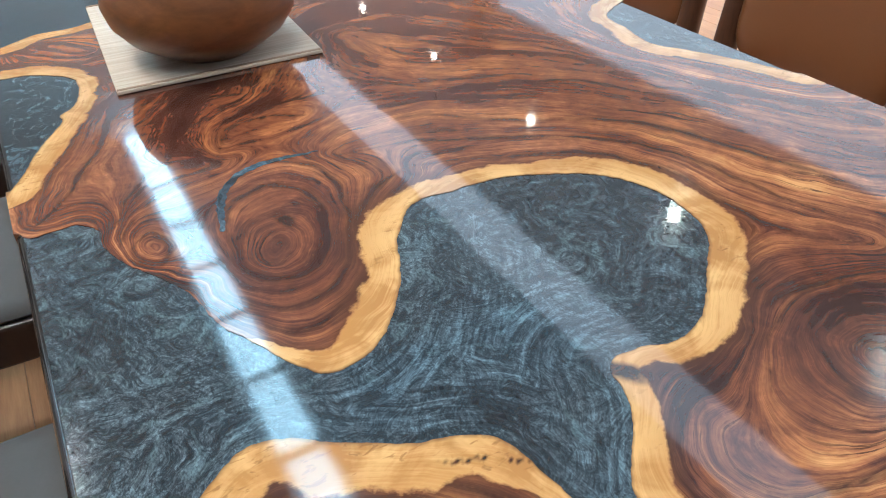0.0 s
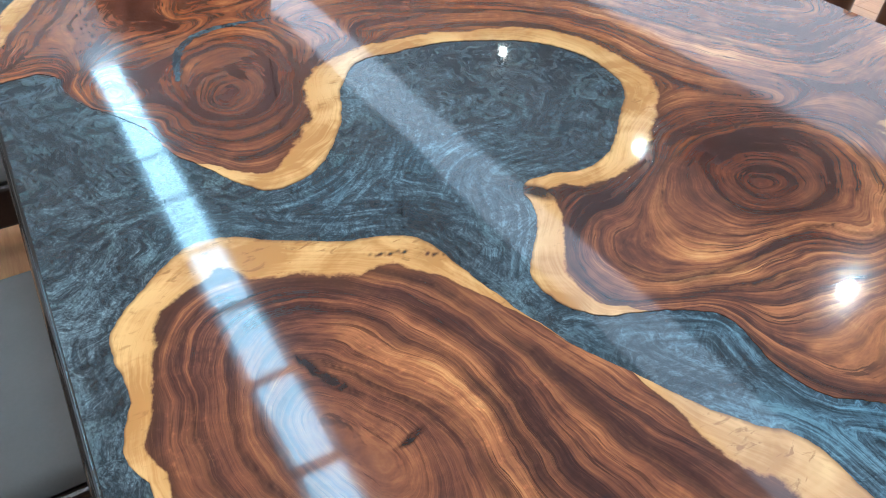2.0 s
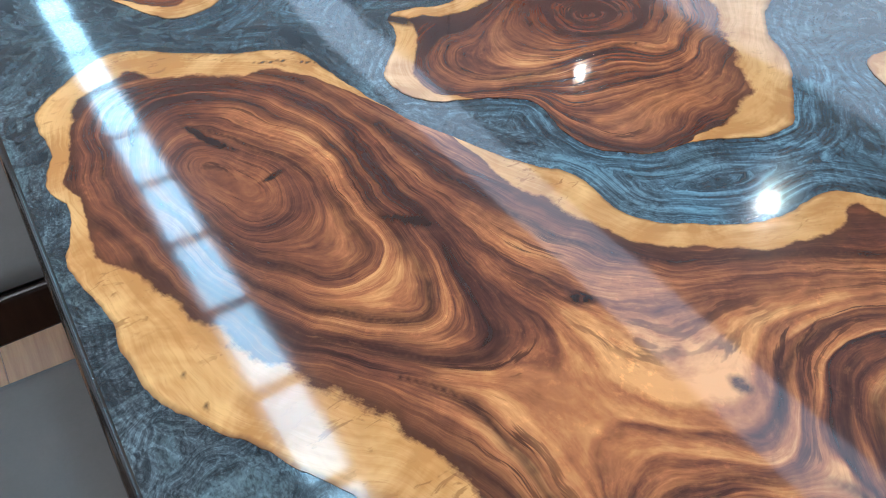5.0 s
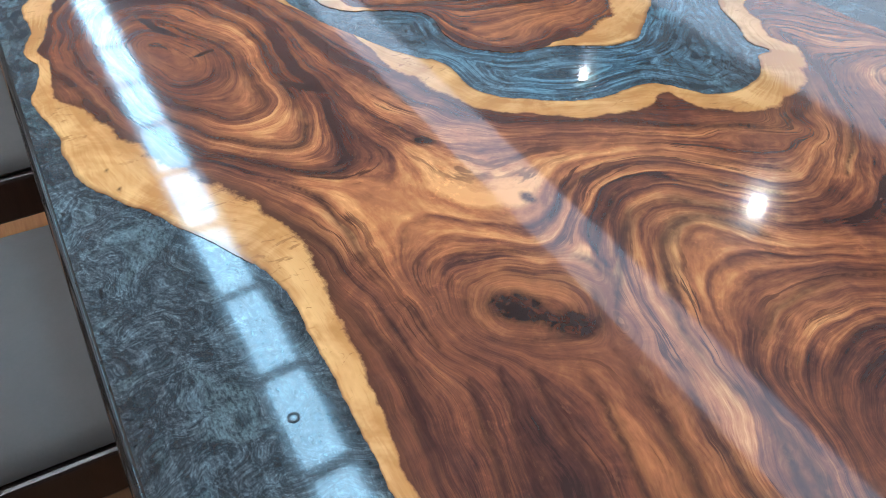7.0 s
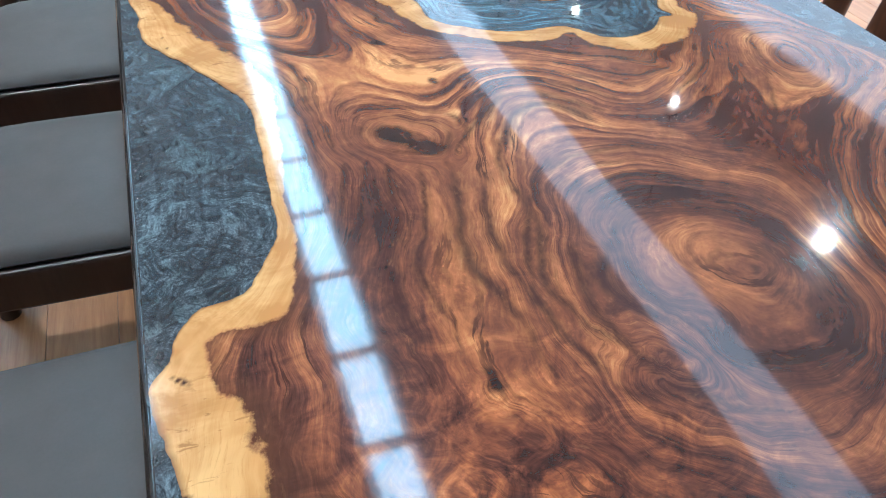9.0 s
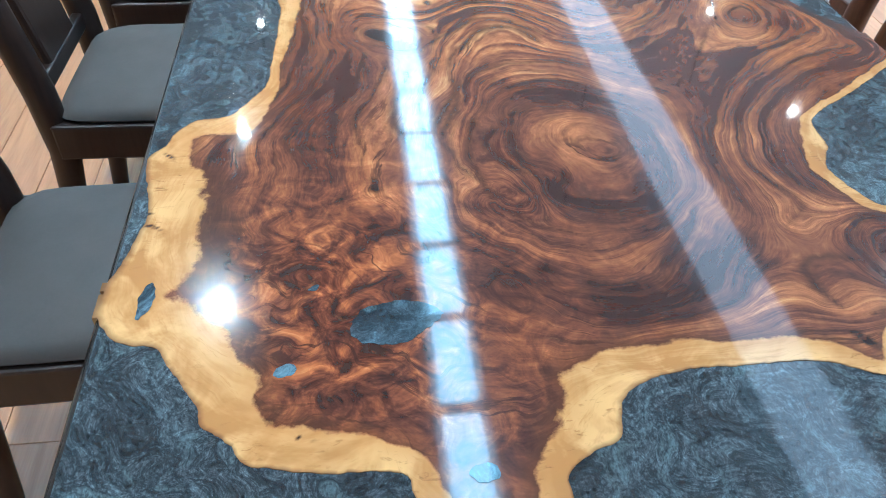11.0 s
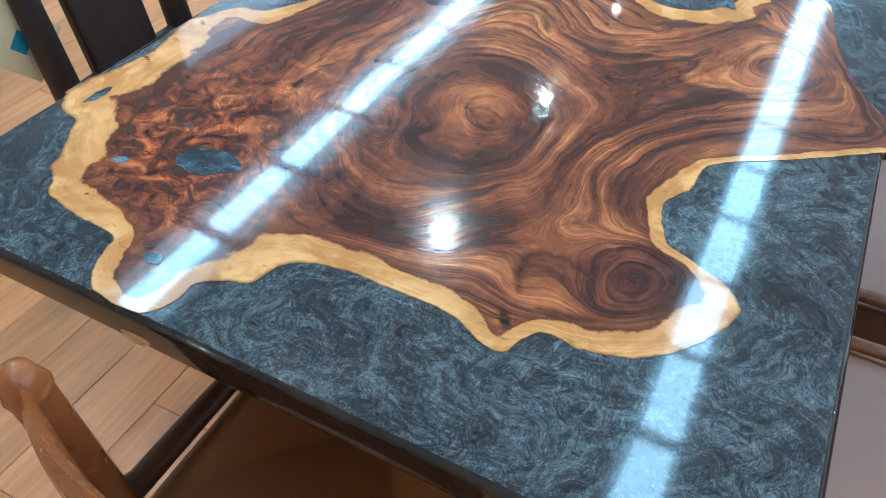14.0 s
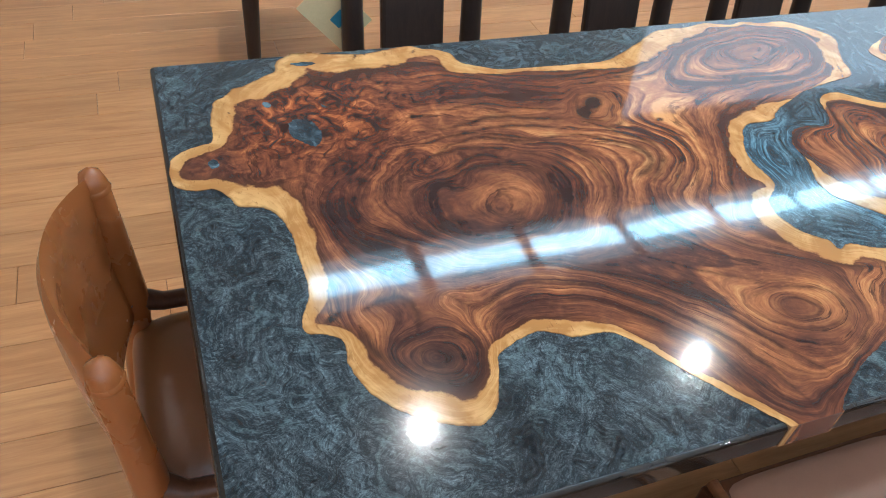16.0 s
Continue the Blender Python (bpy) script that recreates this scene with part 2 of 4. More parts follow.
def planked(name, low, high, rough, stretch=(3, 40, 40), relief=0.1, axis_noise=1.0, random=True):
    """Straight-grained wood; each board takes its own tone."""
    m, t, b = shader(name, rough)
    info = t.nodes.new("ShaderNodeObjectInfo")
    at = place(t, stretch)
    shift = node(t, "ShaderNodeVectorMath")
    shift.operation = "ADD"
    t.links.new(at, shift.inputs[0])
    c = t.nodes.new("ShaderNodeCombineXYZ")
    for i in range(3):
        t.links.new(calc(t, "MULTIPLY", info.outputs["Random"], 37.0 + 11 * i), c.inputs[i])
    t.links.new(c.outputs[0], shift.inputs[1])
    grain = noisy(t, shift.outputs[0], 1.0, 6.0, 0.6, 0.9)
    pore = noisy(t, shift.outputs[0], 7.0, 3.0, 0.6)
    tone = calc(t, "ADD", calc(t, "MULTIPLY", grain, 0.75), calc(t, "MULTIPLY", pore, 0.25))
    colour = ramp(t, tone, (0.30, low), (0.68, high))
    if random:
        colour = mix(t, calc(t, "MULTIPLY", info.outputs["Random"], 0.34), colour, tuple(v * 0.62 for v in low))
    t.links.new(colour, b.inputs["Base Color"])
    bump(t, b, pore, relief)
    return m


def glow(name, colour, strength):
    m, t, b = shader(name)
    b.inputs["Base Color"].default_value = (*colour, 1)
    b.inputs["Emission Color"].default_value = (*colour, 1)
    b.inputs["Emission Strength"].default_value = strength
    return m


WOOD, RESIN = figured_wood(), pearl_resin()
GREY_FABRIC = plain("grey_leatherette", (0.060, 0.053, 0.049), 0.68, scale=14, amount=0.25, relief=0.12)
DARK_WOOD = planked("dark_stained_wood", (0.010, 0.006, 0.005), (0.030, 0.016, 0.012), 0.38, (40, 40, 4), random=False)
WALNUT = planked("brown_stained_wood", (0.050, 0.018, 0.009), (0.115, 0.042, 0.018), 0.32, (40, 40, 4), random=False)
GLOSSY_RAIL = planked("varnished_brown_wood", (0.10, 0.040, 0.020), (0.20, 0.085, 0.04), 0.12, (40, 4, 40), random=False)
TAN_LEATHER = plain("caramel_leather", (0.29, 0.094, 0.025), 0.27, scale=5, amount=0.08, relief=0.03, fine=420)
# the same caramel leather, with the seat's shade put into its colour
SHADED_LEATHER = plain("shaded_caramel_leather", (0.24, 0.082, 0.024), 0.34, scale=5, amount=0.1, relief=0.03, fine=420)
BROWN_LEATHER = plain("brown_leather", (0.215, 0.076, 0.027), 0.30, scale=6, amount=0.15, relief=0.03, fine=420)
ROSE_LEATHER = plain("rosy_brown_leather", (0.37, 0.205, 0.145), 0.40, scale=9, amount=0.25, relief=0.10, fine=420)
OAK = planked("oak_floor_board", (0.34, 0.140, 0.050), (0.56, 0.275, 0.112), 0.36, (34, 2.4, 34))
GAP = plain("floor_joint", (0.15, 0.075, 0.035), 0.8)
BOWL_WOOD = planked("turned_bowl_wood", (0.115, 0.040, 0.014), (0.24, 0.090, 0.030), 0.30, (9, 9, 22), random=False)
MAT_WOVEN = planked("washed_reed", (0.38, 0.29, 0.21), (0.60, 0.50, 0.395), 0.7, (7, 120, 60), 0.25, random=False)
MAT_HEM = plain("reed_hem", (0.30, 0.20, 0.13), 0.75, scale=60, amount=0.4)
# near-black resin; the brown mottle paints in reflections along the table's edge
DEEP_RESIN = plain("deep_resin", (0.030, 0.022, 0.017), 0.09, scale=30, amount=0.8, dark=(0.007, 0.007, 0.008))
STEEL = plain("black_steel", (0.02, 0.02, 0.022), 0.4, scale=20)
WALL = plain("pale_wall_paint", (0.66, 0.655, 0.64), 0.75, scale=2.5, amount=0.12, dark=(0.58, 0.57, 0.55))
CEILING = plain("pale_ceiling_paint", (0.80, 0.82, 0.84), 0.8, scale=2.0, amount=0.2)
WHITE_METAL = plain("white_lacquer", (0.78, 0.79, 0.80), 0.35, scale=6, amount=0.1)
PAPER = plain("cream_card", (0.76, 0.62, 0.35), 0.7, scale=20, amount=0.12)
BLUE_INK = plain("blue_print", (0.05, 0.27, 0.42), 0.6)
GREY_INK = plain("grey_print", (0.22, 0.22, 0.22), 0.6)
SAPWOOD = planked("pale_sapwood", (0.34, 0.19, 0.07), (0.60, 0.36, 0.15), 0.12, (30, 30, 90), random=False)
OCHRE = plain("ochre_cloth", (0.40, 0.235, 0.055), 0.8, scale=25, amount=0.4, relief=0.3)
WHITE_PLASTIC = plain("white_plastic", (0.75, 0.75, 0.76), 0.4)
SKYLIGHT = glow("daylight_panel", (0.66, 0.905, 1.0), 10.5)
SKYLIGHT_SIDE = glow("daylight_panel_side", (0.66, 0.905, 1.0), 10.5)
# weak glow for the halo beside the strips
SKYLIGHT_HALO = glow("halo_margin", (0.66, 0.905, 1.0), 2.0)
DAYLIGHT = glow("hazy_daylight", (0.92, 0.96, 1.0), 1.2)
DIM_DAYLIGHT = glow("grey_daylight", (0.88, 0.95, 1.0), 1.15)
DIM_DIFFUSER = glow("frosted_diffuser", (0.78, 0.90, 1.0), 2.2)
WARM_LENS = glow("downlight_lens", (1.0, 0.86, 0.66), 90.0)


# ---- mesh helpers ----
def part(name, bm, material, parent=None, label=""):
    me = bpy.data.meshes.new(name)
    bm.to_mesh(me)
    bm.free()
    me.materials.append(material)
    ob = new(name, me)
    if parent:
        ob.parent = parent
    return tagged(ob, label)


def smooth(ob, angle=40):
    for p in ob.data.polygons:
        p.use_smooth = True
    ob.data.set_sharp_from_angle(angle=radians(angle))
    return ob


def box(x0, x1, y0, y1, z0, z1, bevel=0.0, steps=2):
    bm = bmesh.new()
    bmesh.ops.create_cube(bm, size=1, matrix=Matrix.LocRotScale(((x0 + x1) / 2, (y0 + y1) / 2, (z0 + z1) / 2), None, (x1 - x0, y1 - y0, z1 - z0)))
    if bevel:
        bmesh.ops.bevel(bm, geom=bm.edges[:], offset=bevel, segments=steps, profile=0.5, affect="EDGES")
    return bm


def tube(points, radii, sides=12, squash=1.0):
    """A round bar along points, with its own radius at each."""
    bm, rings = bmesh.new(), []
    pts = [Vector(p) for p in points]
    for i, p in enumerate(pts):
        way = (pts[min(i + 1, len(pts) - 1)] - pts[max(i - 1, 0)]).normalized()
        side = way.orthogonal().normalized() if abs(way.z) > 0.9 else way.cross(Vector((0, 0, 1))).normalized()
        if abs(way.z) > 0.9:
            side = Vector((1, 0, 0)) - way * way.x
            side.normalize()
        up = side.cross(way)
        r = radii[i] if hasattr(radii, "__len__") else radii
        rings.append([bm.verts.new(p + side * (r * math.cos(a)) + up * (r * squash * math.sin(a))) for a in (2 * math.pi * k / sides for k in range(sides))])
    for a, b in zip(rings, rings[1:]):
        for k in range(sides):
            bm.faces.new((a[k], a[(k + 1) % sides], b[(k + 1) % sides], b[k]))
    bm.faces.new(rings[0][::-1])
    bm.faces.new(rings[-1])
    bmesh.ops.recalc_face_normals(bm, faces=bm.faces[:])
    return bm


def turned(profile, sides=64):
    """A body turned about the z axis from (radius, height) pairs."""
    bm, rings = bmesh.new(), []
    for r, z in profile:
        rings.append([bm.verts.new((r * math.cos(a), r * math.sin(a), z)) for a in (2 * math.pi * k / sides for k in range(sides))])
    for a, b in zip(rings, rings[1:]):
        for k in range(sides):
            bm.faces.new((a[k], a[(k + 1) % sides], b[(k + 1) % sides], b[k]))
    bm.faces.new(rings[0])
    bm.faces.new(rings[-1])
    bmesh.ops.recalc_face_normals(bm, faces=bm.faces[:])
    return bm


def thing(name, label, category, group="", at=(0, 0, 0)):
    ob = tagged(new(name), label, category, group)
    ob.location = at
    ob.empty_display_size = 0.1
    return ob


# ---- the room ----
X0, X1, Y0, Y1 = -5.2, 7.4, -4.2, 13.0


def plain_box(name, label, category, material, *size, bevel=0.0):
    return tagged(part(name, box(*size, bevel), material), label, category, kind="structure")


floor = plain_box("floor", "light oak plank floor with dark joints", "floor", GAP, X0, X1, Y0, Y1, -0.10, -0.004)
wall_west = plain_box("wall_west", "pale painted wall with a high window band", "wall", WALL, X0 - 0.2, X0, Y0, Y1, -0.1, 3.5)
part("lintel", box(X0 - 0.2, X0, Y0, Y1, 5.0, HIGH + 0.1), WALL, wall_west)
for a, b in ((Y0, 5.3), (11.0, Y1)):
    part("pier", box(X0 - 0.2, X0, a, b, 3.5, 5.0), WALL, wall_west)
window_2 = tagged(new("window_2"), "high window band full of bright daylight", "window", kind="structure")
window_2.location = (X0 - 0.1, 0, 0)
for a, b in ((3.50, 3.56), (4.94, 5.0)):
    part("window_frame", box(-0.03, 0.03, 5.3, 11.0, a, b), WHITE_METAL, window_2)
plain_box("backdrop", "bright hazy daylight outside the high window", "backdrop", DIM_DAYLIGHT, X0 - 0.95, X0 - 0.9, 3.5, 12.2, 2.6, HIGH + 0.1)
wall_east = plain_box("wall_east", "pale painted wall with a long shop window", "wall", WALL, X1, X1 + 0.2, Y0, Y1, -0.1, 0.7)
part("lintel", box(X1, X1 + 0.2, Y0, Y1, 4.9, HIGH + 0.1), WALL, wall_east)
for a, b in ((Y0, Y0 + 0.3), (Y1 - 0.3, Y1)):
    part("pier", box(X1, X1 + 0.2, a, b, 0.7, 4.9), WALL, wall_east)
window_1 = tagged(new("window_1"), "long shop window band full of bright daylight", "window", kind="structure")
window_1.location = (X1 + 0.1, 0, 0)
part("window_frame", box(-0.03, 0.03, Y0 + 0.3, Y1 - 0.3, 0.70, 0.76), WHITE_METAL, window_1)
part("window_frame", box(-0.03, 0.03, Y0 + 0.3, Y1 - 0.3, 4.84, 4.90), WHITE_METAL, window_1)
plain_box("backdrop", "bright hazy daylight outside the shop windows", "backdrop", DAYLIGHT, X1 + 0.9, X1 + 0.95, Y0 - 1, Y1 + 1, -0.1, HIGH + 0.1)
plain_box("wall_south", "pale painted wall of the showroom", "wall", WALL, X0, X1, Y0 - 0.2, Y0, -0.1, HIGH + 0.1)
plain_box("wall_north", "pale painted wall of the showroom", "wall", WALL, X0, X1, Y1, Y1 + 0.2, -0.1, HIGH + 0.1)
plain_box("ceiling", "pale painted high ceiling", "ceiling", CEILING, X0, X1, Y0, Y1, HIGH + 0.12, HIGH + 0.25)


def light_strip(name, label, x, wide, z, y0, y1, step, glass, margin):
    """A row of daylight panels in a slim frame, each with four bright bands between dim ribs."""
    top = thing(name, label, "ceiling light", "daylight strips", (x, y0, z))
    n = round((y1 - y0) / step)
    part("housing", box(-wide * margin - 0.03, wide * margin + 0.03, -0.03, n * step + 0.03, 0.03, 0.10), WHITE_METAL, top)
    for i in range(n):
        bm = bmesh.new()
        for k in range(4):
            w = wide / 4
            a = -wide / 2 + k * w
            new_box = box(a + 0.14 * w, a + w * 0.86, i * step + 0.10 * step, (i + 1) * step - 0.04 * step, 0.0, 0.03)
            me = bpy.data.meshes.new("band")
            new_box.to_mesh(me)
            new_box.free()
            bm.from_mesh(me)
            bpy.data.meshes.remove(me)
        panel = part("light_panel", bm, glass, top)
        # added glowing flanks that give the strip's reflection a soft, wider halo
        for s in (-1, 1):
            a, b = sorted((s * wide * 0.5, s * wide * margin))
            part("halo_margin", box(a, b, i * step + 0.10 * step, (i + 1) * step - 0.04 * step, 0.012, 0.03), SKYLIGHT_HALO, panel)
    for k in range(0, n, 3):
        part("rod", tube([(0, k * step + 0.03, 0.1), (0, k * step + 0.03, HIGH + 0.12 - z)], 0.008, 6), STEEL, top)
    return top


light_strip("daylight_strip", "long bluish-white daylight strip with cross bars under the ceiling", 1.045, 0.35, HIGH, -1.70, 12.9, 1.075, SKYLIGHT, 0.68)
light_strip("daylight_strip", "long bluish-white daylight strip hanging from rods", -2.23, 0.205, 3.80, 0.70, 6.79, 0.87, SKYLIGHT_SIDE, 1.15)


def downlight(x, y):
    top = thing("downlight", "small warm downlight hanging from a thin rod", "lamp", "warm downlights", (x, y, CEIL))
    part("rod", tube([(0, 0, 0.09), (0, 0, HIGH + 0.12 - CEIL)], 0.006, 6), STEEL, top)
    part("can", turned([(0.030, 0.0), (0.050, 0.0), (0.050, 0.10), (0.02, 0.11)], 20), STEEL, top)
    part("lens", turned([(0.029, 0.0), (0.029, -0.004)], 20), WARM_LENS, top)
    lamp("downlight_beam", "SPOT", (x, y, CEIL - 0.012), 125, (1.0, 0.89, 0.76), 0.024, angle=125)


for row in range(6):
    if row < 5:
        downlight(-0.48, 0.95 + 1.60 * row)
    downlight(3.40, 0.90 + 1.63 * row)
# unseen extra downlights, added only to brighten the room
for x, y in ((-1.6, -2.3), (2.3, -2.3), (5.6, 2.5)):
    downlight(x, y)

light_trough = thing("light_trough", "long dim frosted light trough hanging under the ceiling", "ceiling light", at=(2.29, -1.5, CEIL))
part("housing", box(-0.20, 0.20, 0.0, 13.5, 0.012, 0.14, 0.004), WHITE_METAL, light_trough)
part("diffuser", box(-0.175, 0.175, 0.02, 13.48, 0.0, 0.012), DIM_DIFFUSER, light_trough)
for y in range(1, 14, 3):
    part("rod", tube([(0, y, 0.14), (0, y, HIGH + 0.12 - CEIL)], 0.008, 6), STEEL, light_trough)


# ---- the table ----
# outlines of the live edges: x, y in metres from the table's corner, and the sapwood's width in centimetres
SLAB_NEAR_END = [
    (1.116, 0.741, 1.3), (1.005, 0.661, 1.5), (0.91, 0.597, 1.5), (0.893, 0.566, 2), (0.89, 0.523, 4), (0.867, 0.478, 2.5),
    (0.877, 0.431, 2), (0.894, 0.4, 2), (0.934, 0.383, 2), (0.972, 0.365, 4), (0.993, 0.334, 5.6), (0.984, 0.298, 5.6),
    (0.953, 0.248, 5), (0.907, 0.21, 4), (0.854, 0.194, 4), (0.811, 0.197, 2), (0.794, 0.178, 2), (0.782, 0.151, 2),
    (0.761, 0.149, 1.5), (0.734, 0.161, 3), (0.692, 0.174, 3), (0.624, 0.173, 4), (0.581, 0.173, 4), (0.532, 0.165, 5),
    (0.498, 0.142, 7), (0.485, 0.105, 6.5), (0.458, 0.092, 5.5), (0.43, 0.072, 2.6), (0.429, 0.04, 3.4),
]
SLAB_LEFT_SIDE = [
    (0.413, 0.013, 3.6), (0.383, 0.005, 1.8), (0.343, 0.01, 2.4), (0.317, 0.028, 3.2), (0.3, 0.065, 2.2), (0.291, 0.087, 2.5),
    (0.224, 0.093, 5), (0.166, 0.105, 4.6), (0.146, 0.128, 4), (0.121, 0.149, 7), (0.113, 0.17, 7), (0.084, 0.215, 6),
    (0.067, 0.241, 8), (0.029, 0.253, 9), (0.007, 0.279, 9), (0.003, 0.323, 9), (0.013, 0.365, 10), (0.026, 0.448, 7.5),
    (0.008, 0.545, 8), (0.027, 0.581, 3), (0.034, 0.606, 3), (0.056, 0.636, 4), (0.095, 0.643, 5), (0.118, 0.672, 4),
    (0.143, 0.722, 2), (0.148, 0.784, 2), (0.152, 0.885, 3), (0.152, 0.978, 4),
]
SLAB_LOBE = [
    (0.128, 1.036, 6.5), (0.098, 1.089, 6), (0.083, 1.116, 6), (0.058, 1.151, 6.5), (0.039, 1.185, 7), (0.031, 1.229, 6),
    (0.032, 1.279, 5), (0.021, 1.334, 3), (0.021, 1.359, 3), (0.034, 1.396, 1.5), (0.037, 1.429, 1.5), (0.028, 1.454, 2),
    (0.034, 1.482, 2), (0.045, 1.515, 2), (0.041, 1.565, 4), (0.053, 1.597, 4), (0.094, 1.636, 5), (0.13, 1.661, 5.5),
    (0.161, 1.66, 5.7), (0.208, 1.628, 5.5), (0.256, 1.598, 5.5), (0.309, 1.578, 5), (0.327, 1.55, 5), (0.335, 1.507, 2.2),
    (0.346, 1.451, 0.8), (0.364, 1.385, 0.5), (0.385, 1.338, 0.5), (0.407, 1.289, 2),
]
SLAB_RIVER_SIDE = [
    (0.43, 1.253, 6), (0.446, 1.239, 6), (0.453, 1.203, 5), (0.452, 1.167, 4), (0.466, 1.142, 3.5), (0.495, 1.12, 3),
    (0.531, 1.097, 3), (0.578, 1.084, 4), (0.619, 1.086, 5), (0.644, 1.082, 2), (0.66, 1.067, 1), (0.669, 1.056, 3),
    (0.692, 1.034, 3.5), (0.726, 1.024, 5), (0.777, 1.041, 6), (0.806, 1.071, 5), (0.83, 1.075, 4), (0.825, 1.105, 4),
    (0.846, 1.149, 4), (0.859, 1.186, 4), (0.878, 1.211, 4), (0.913, 1.218, 3), (0.956, 1.205, 2), (0.98, 1.188, 1),
    (0.994, 1.145, 0.6), (1.009, 1.06, 0.5), (1.039, 0.957, 0.4), (1.078, 0.877, 0.4), (1.114, 0.83, 0.4),
]
FAR_BAY = [
    (-0.011, 2.15, 0.3), (0.011, 2.095, 0.3), (0.039, 2.093, 0.3), (0.07, 2.09, 0.3), (0.088, 2.062, 0.3), (0.087, 2.023, 0.3),
    (0.106, 1.974, 0.3), (0.148, 1.896, 0.4), (0.16, 1.832, 0.4), (0.181, 1.79, 0.6), (0.207, 1.735, 3), (0.227, 1.709, 4),
    (0.264, 1.709, 5), (0.297, 1.729, 5), (0.336, 1.775, 5), (0.359, 1.817, 4), (0.378, 1.861, 5), (0.428, 1.919, 5),
    (0.483, 1.919, 4), (0.546, 1.914, 4), (0.593, 1.895, 4), (0.653, 1.857, 4), (0.685, 1.809, 5), (0.694, 1.75, 4.5),
    (0.68, 1.691, 4.8), (0.628, 1.638, 5.2), (0.572, 1.589, 5.2), (0.53, 1.577, 3.2), (0.491, 1.587, 2.5), (0.466, 1.589, 3),
]
FAR_LOBE = [
    (0.451, 1.579, 3), (0.434, 1.53, 2.5), (0.385, 1.473, 4), (0.383, 1.431, 3), (0.405, 1.398, 1.5), (0.444, 1.381, 0.4),
    (0.481, 1.36, 0.4), (0.495, 1.338, 0.4), (0.488, 1.293, 0.4), (0.492, 1.258, 0.5), (0.512, 1.232, 0.5), (0.54, 1.213, 0.5),
    (0.591, 1.205, 0.6), (0.642, 1.182, 4), (0.658, 1.174, 6), (0.697, 1.173, 6.5), (0.722, 1.19, 6.5), (0.759, 1.222, 6.5),
    (0.785, 1.243, 6.5), (0.81, 1.274, 6.5), (0.828, 1.312, 7), (0.866, 1.35, 7), (0.908, 1.374, 12), (0.934, 1.392, 12),
    (1.019, 1.372, 12), (1.129, 1.33, 12),
]
POCKET_LEFT = [
    (-0.011, 2.63), (0.028, 2.622), (0.074, 2.61), (0.129, 2.554), (0.12, 2.458), (0.09, 2.42),
    (0.091, 2.397), (0.061, 2.343), (0.043, 2.307), (0.023, 2.256), (-0.011, 2.19),
]
POCKET_CORNER = [
    (-0.011, 2.765), (0.035, 2.781), (0.096, 2.817), (0.178, 2.822), (0.289, 2.9), (0.349, 3.06),
    (0.319, 3.35),
]
POCKET_RIGHT = [
    (1.114, 1.919), (1.085, 1.997), (1.045, 2.081), (1.009, 2.151), (1.022, 2.224), (1.03, 2.289),
    (1.07, 2.322), (1.114, 2.345),
]


def field_noise(x, y, seed):
    """Smooth noise from -1 to 1 over the plane, one cell per unit."""
    rng = np.random.default_rng(seed)
    ang = rng.random((64, 64)) * 2 * np.pi
    gx, gy = np.cos(ang), np.sin(ang)
    xi, yi = np.floor(x).astype(int), np.floor(y).astype(int)
    u, v = x - xi, y - yi
    su, sv = u * u * u * (u * (6 * u - 15) + 10), v * v * v * (v * (6 * v - 15) + 10)

    def corner(i, j):
        a, b = (xi + i) % 64, (yi + j) % 64
        return gx[a, b] * (u - i) + gy[a, b] * (v - j)

    low = corner(0, 0) * (1 - su) + corner(1, 0) * su
    high = corner(0, 1) * (1 - su) + corner(1, 1) * su
    return 1.4 * (low * (1 - sv) + high * sv)


def curve_through(points, closed_by=(), step=0.004, rough=0.0018, seed=5):
    """A smooth line through the outline's points with a little raggedness, closed by straight corners outside the table."""
    p = np.array([q if len(q) == 3 else (*q, 4.2) for q in points], float)
    p = np.concatenate([2 * p[:1] - p[1:2], p, 2 * p[-1:] - p[-2:-1]])
    out = []
    for a, b, c, d in zip(p, p[1:], p[2:], p[3:]):
        n = max(2, int(np.hypot(*(c - b)[:2]) / step))
        s = (np.arange(n) / n)[:, None]
        out.append(0.5 * (2 * b + (c - a) * s + (2 * a - 5 * b + 4 * c - d) * s**2 + (3 * b - a - 3 * c + d) * s**3))
    out = np.concatenate(out + [p[-2:-1]])
    for cell, amp in ((0.028, 1.0), (0.009, 0.7)):
        out[:, 0] += amp * rough * field_noise(out[:, 0] / cell, out[:, 1] / cell, seed)
        out[:, 1] += amp * rough * field_noise(out[:, 0] / cell, out[:, 1] / cell, seed + 1)
    out[:, 2] = np.maximum(out[:, 2], 0.3)
    live = np.ones(len(out))
    if len(closed_by):
        extra = np.array([(*q, 0.3) for q in closed_by], float)
        out, live = np.concatenate([out, extra]), np.concatenate([live, np.zeros(len(extra))])
    return out, live


def inside(poly, x, y):
    hit = np.zeros(len(x), bool)
    for (ax, ay), (bx, by) in zip(poly[:, :2], np.roll(poly[:, :2], -1, 0)):
        if ay != by:
            hit ^= ((ay > y) != (by > y)) & (x < (bx - ax) * (y - ay) / (by - ay) + ax)
    return hit


def nearest(pts, x, y):
    """The distance to the nearest of pts, and which it is."""
    far, which = np.empty(len(x)), np.empty(len(x), int)
    for a in range(0, len(x), 4000):
        d = (x[a:a + 4000, None] - pts[None, :, 0]) ** 2 + (y[a:a + 4000, None] - pts[None, :, 1]) ** 2
        k = d.argmin(1)
        far[a:a + 4000], which[a:a + 4000] = np.sqrt(d[np.arange(len(k)), k]), k
    return far, which


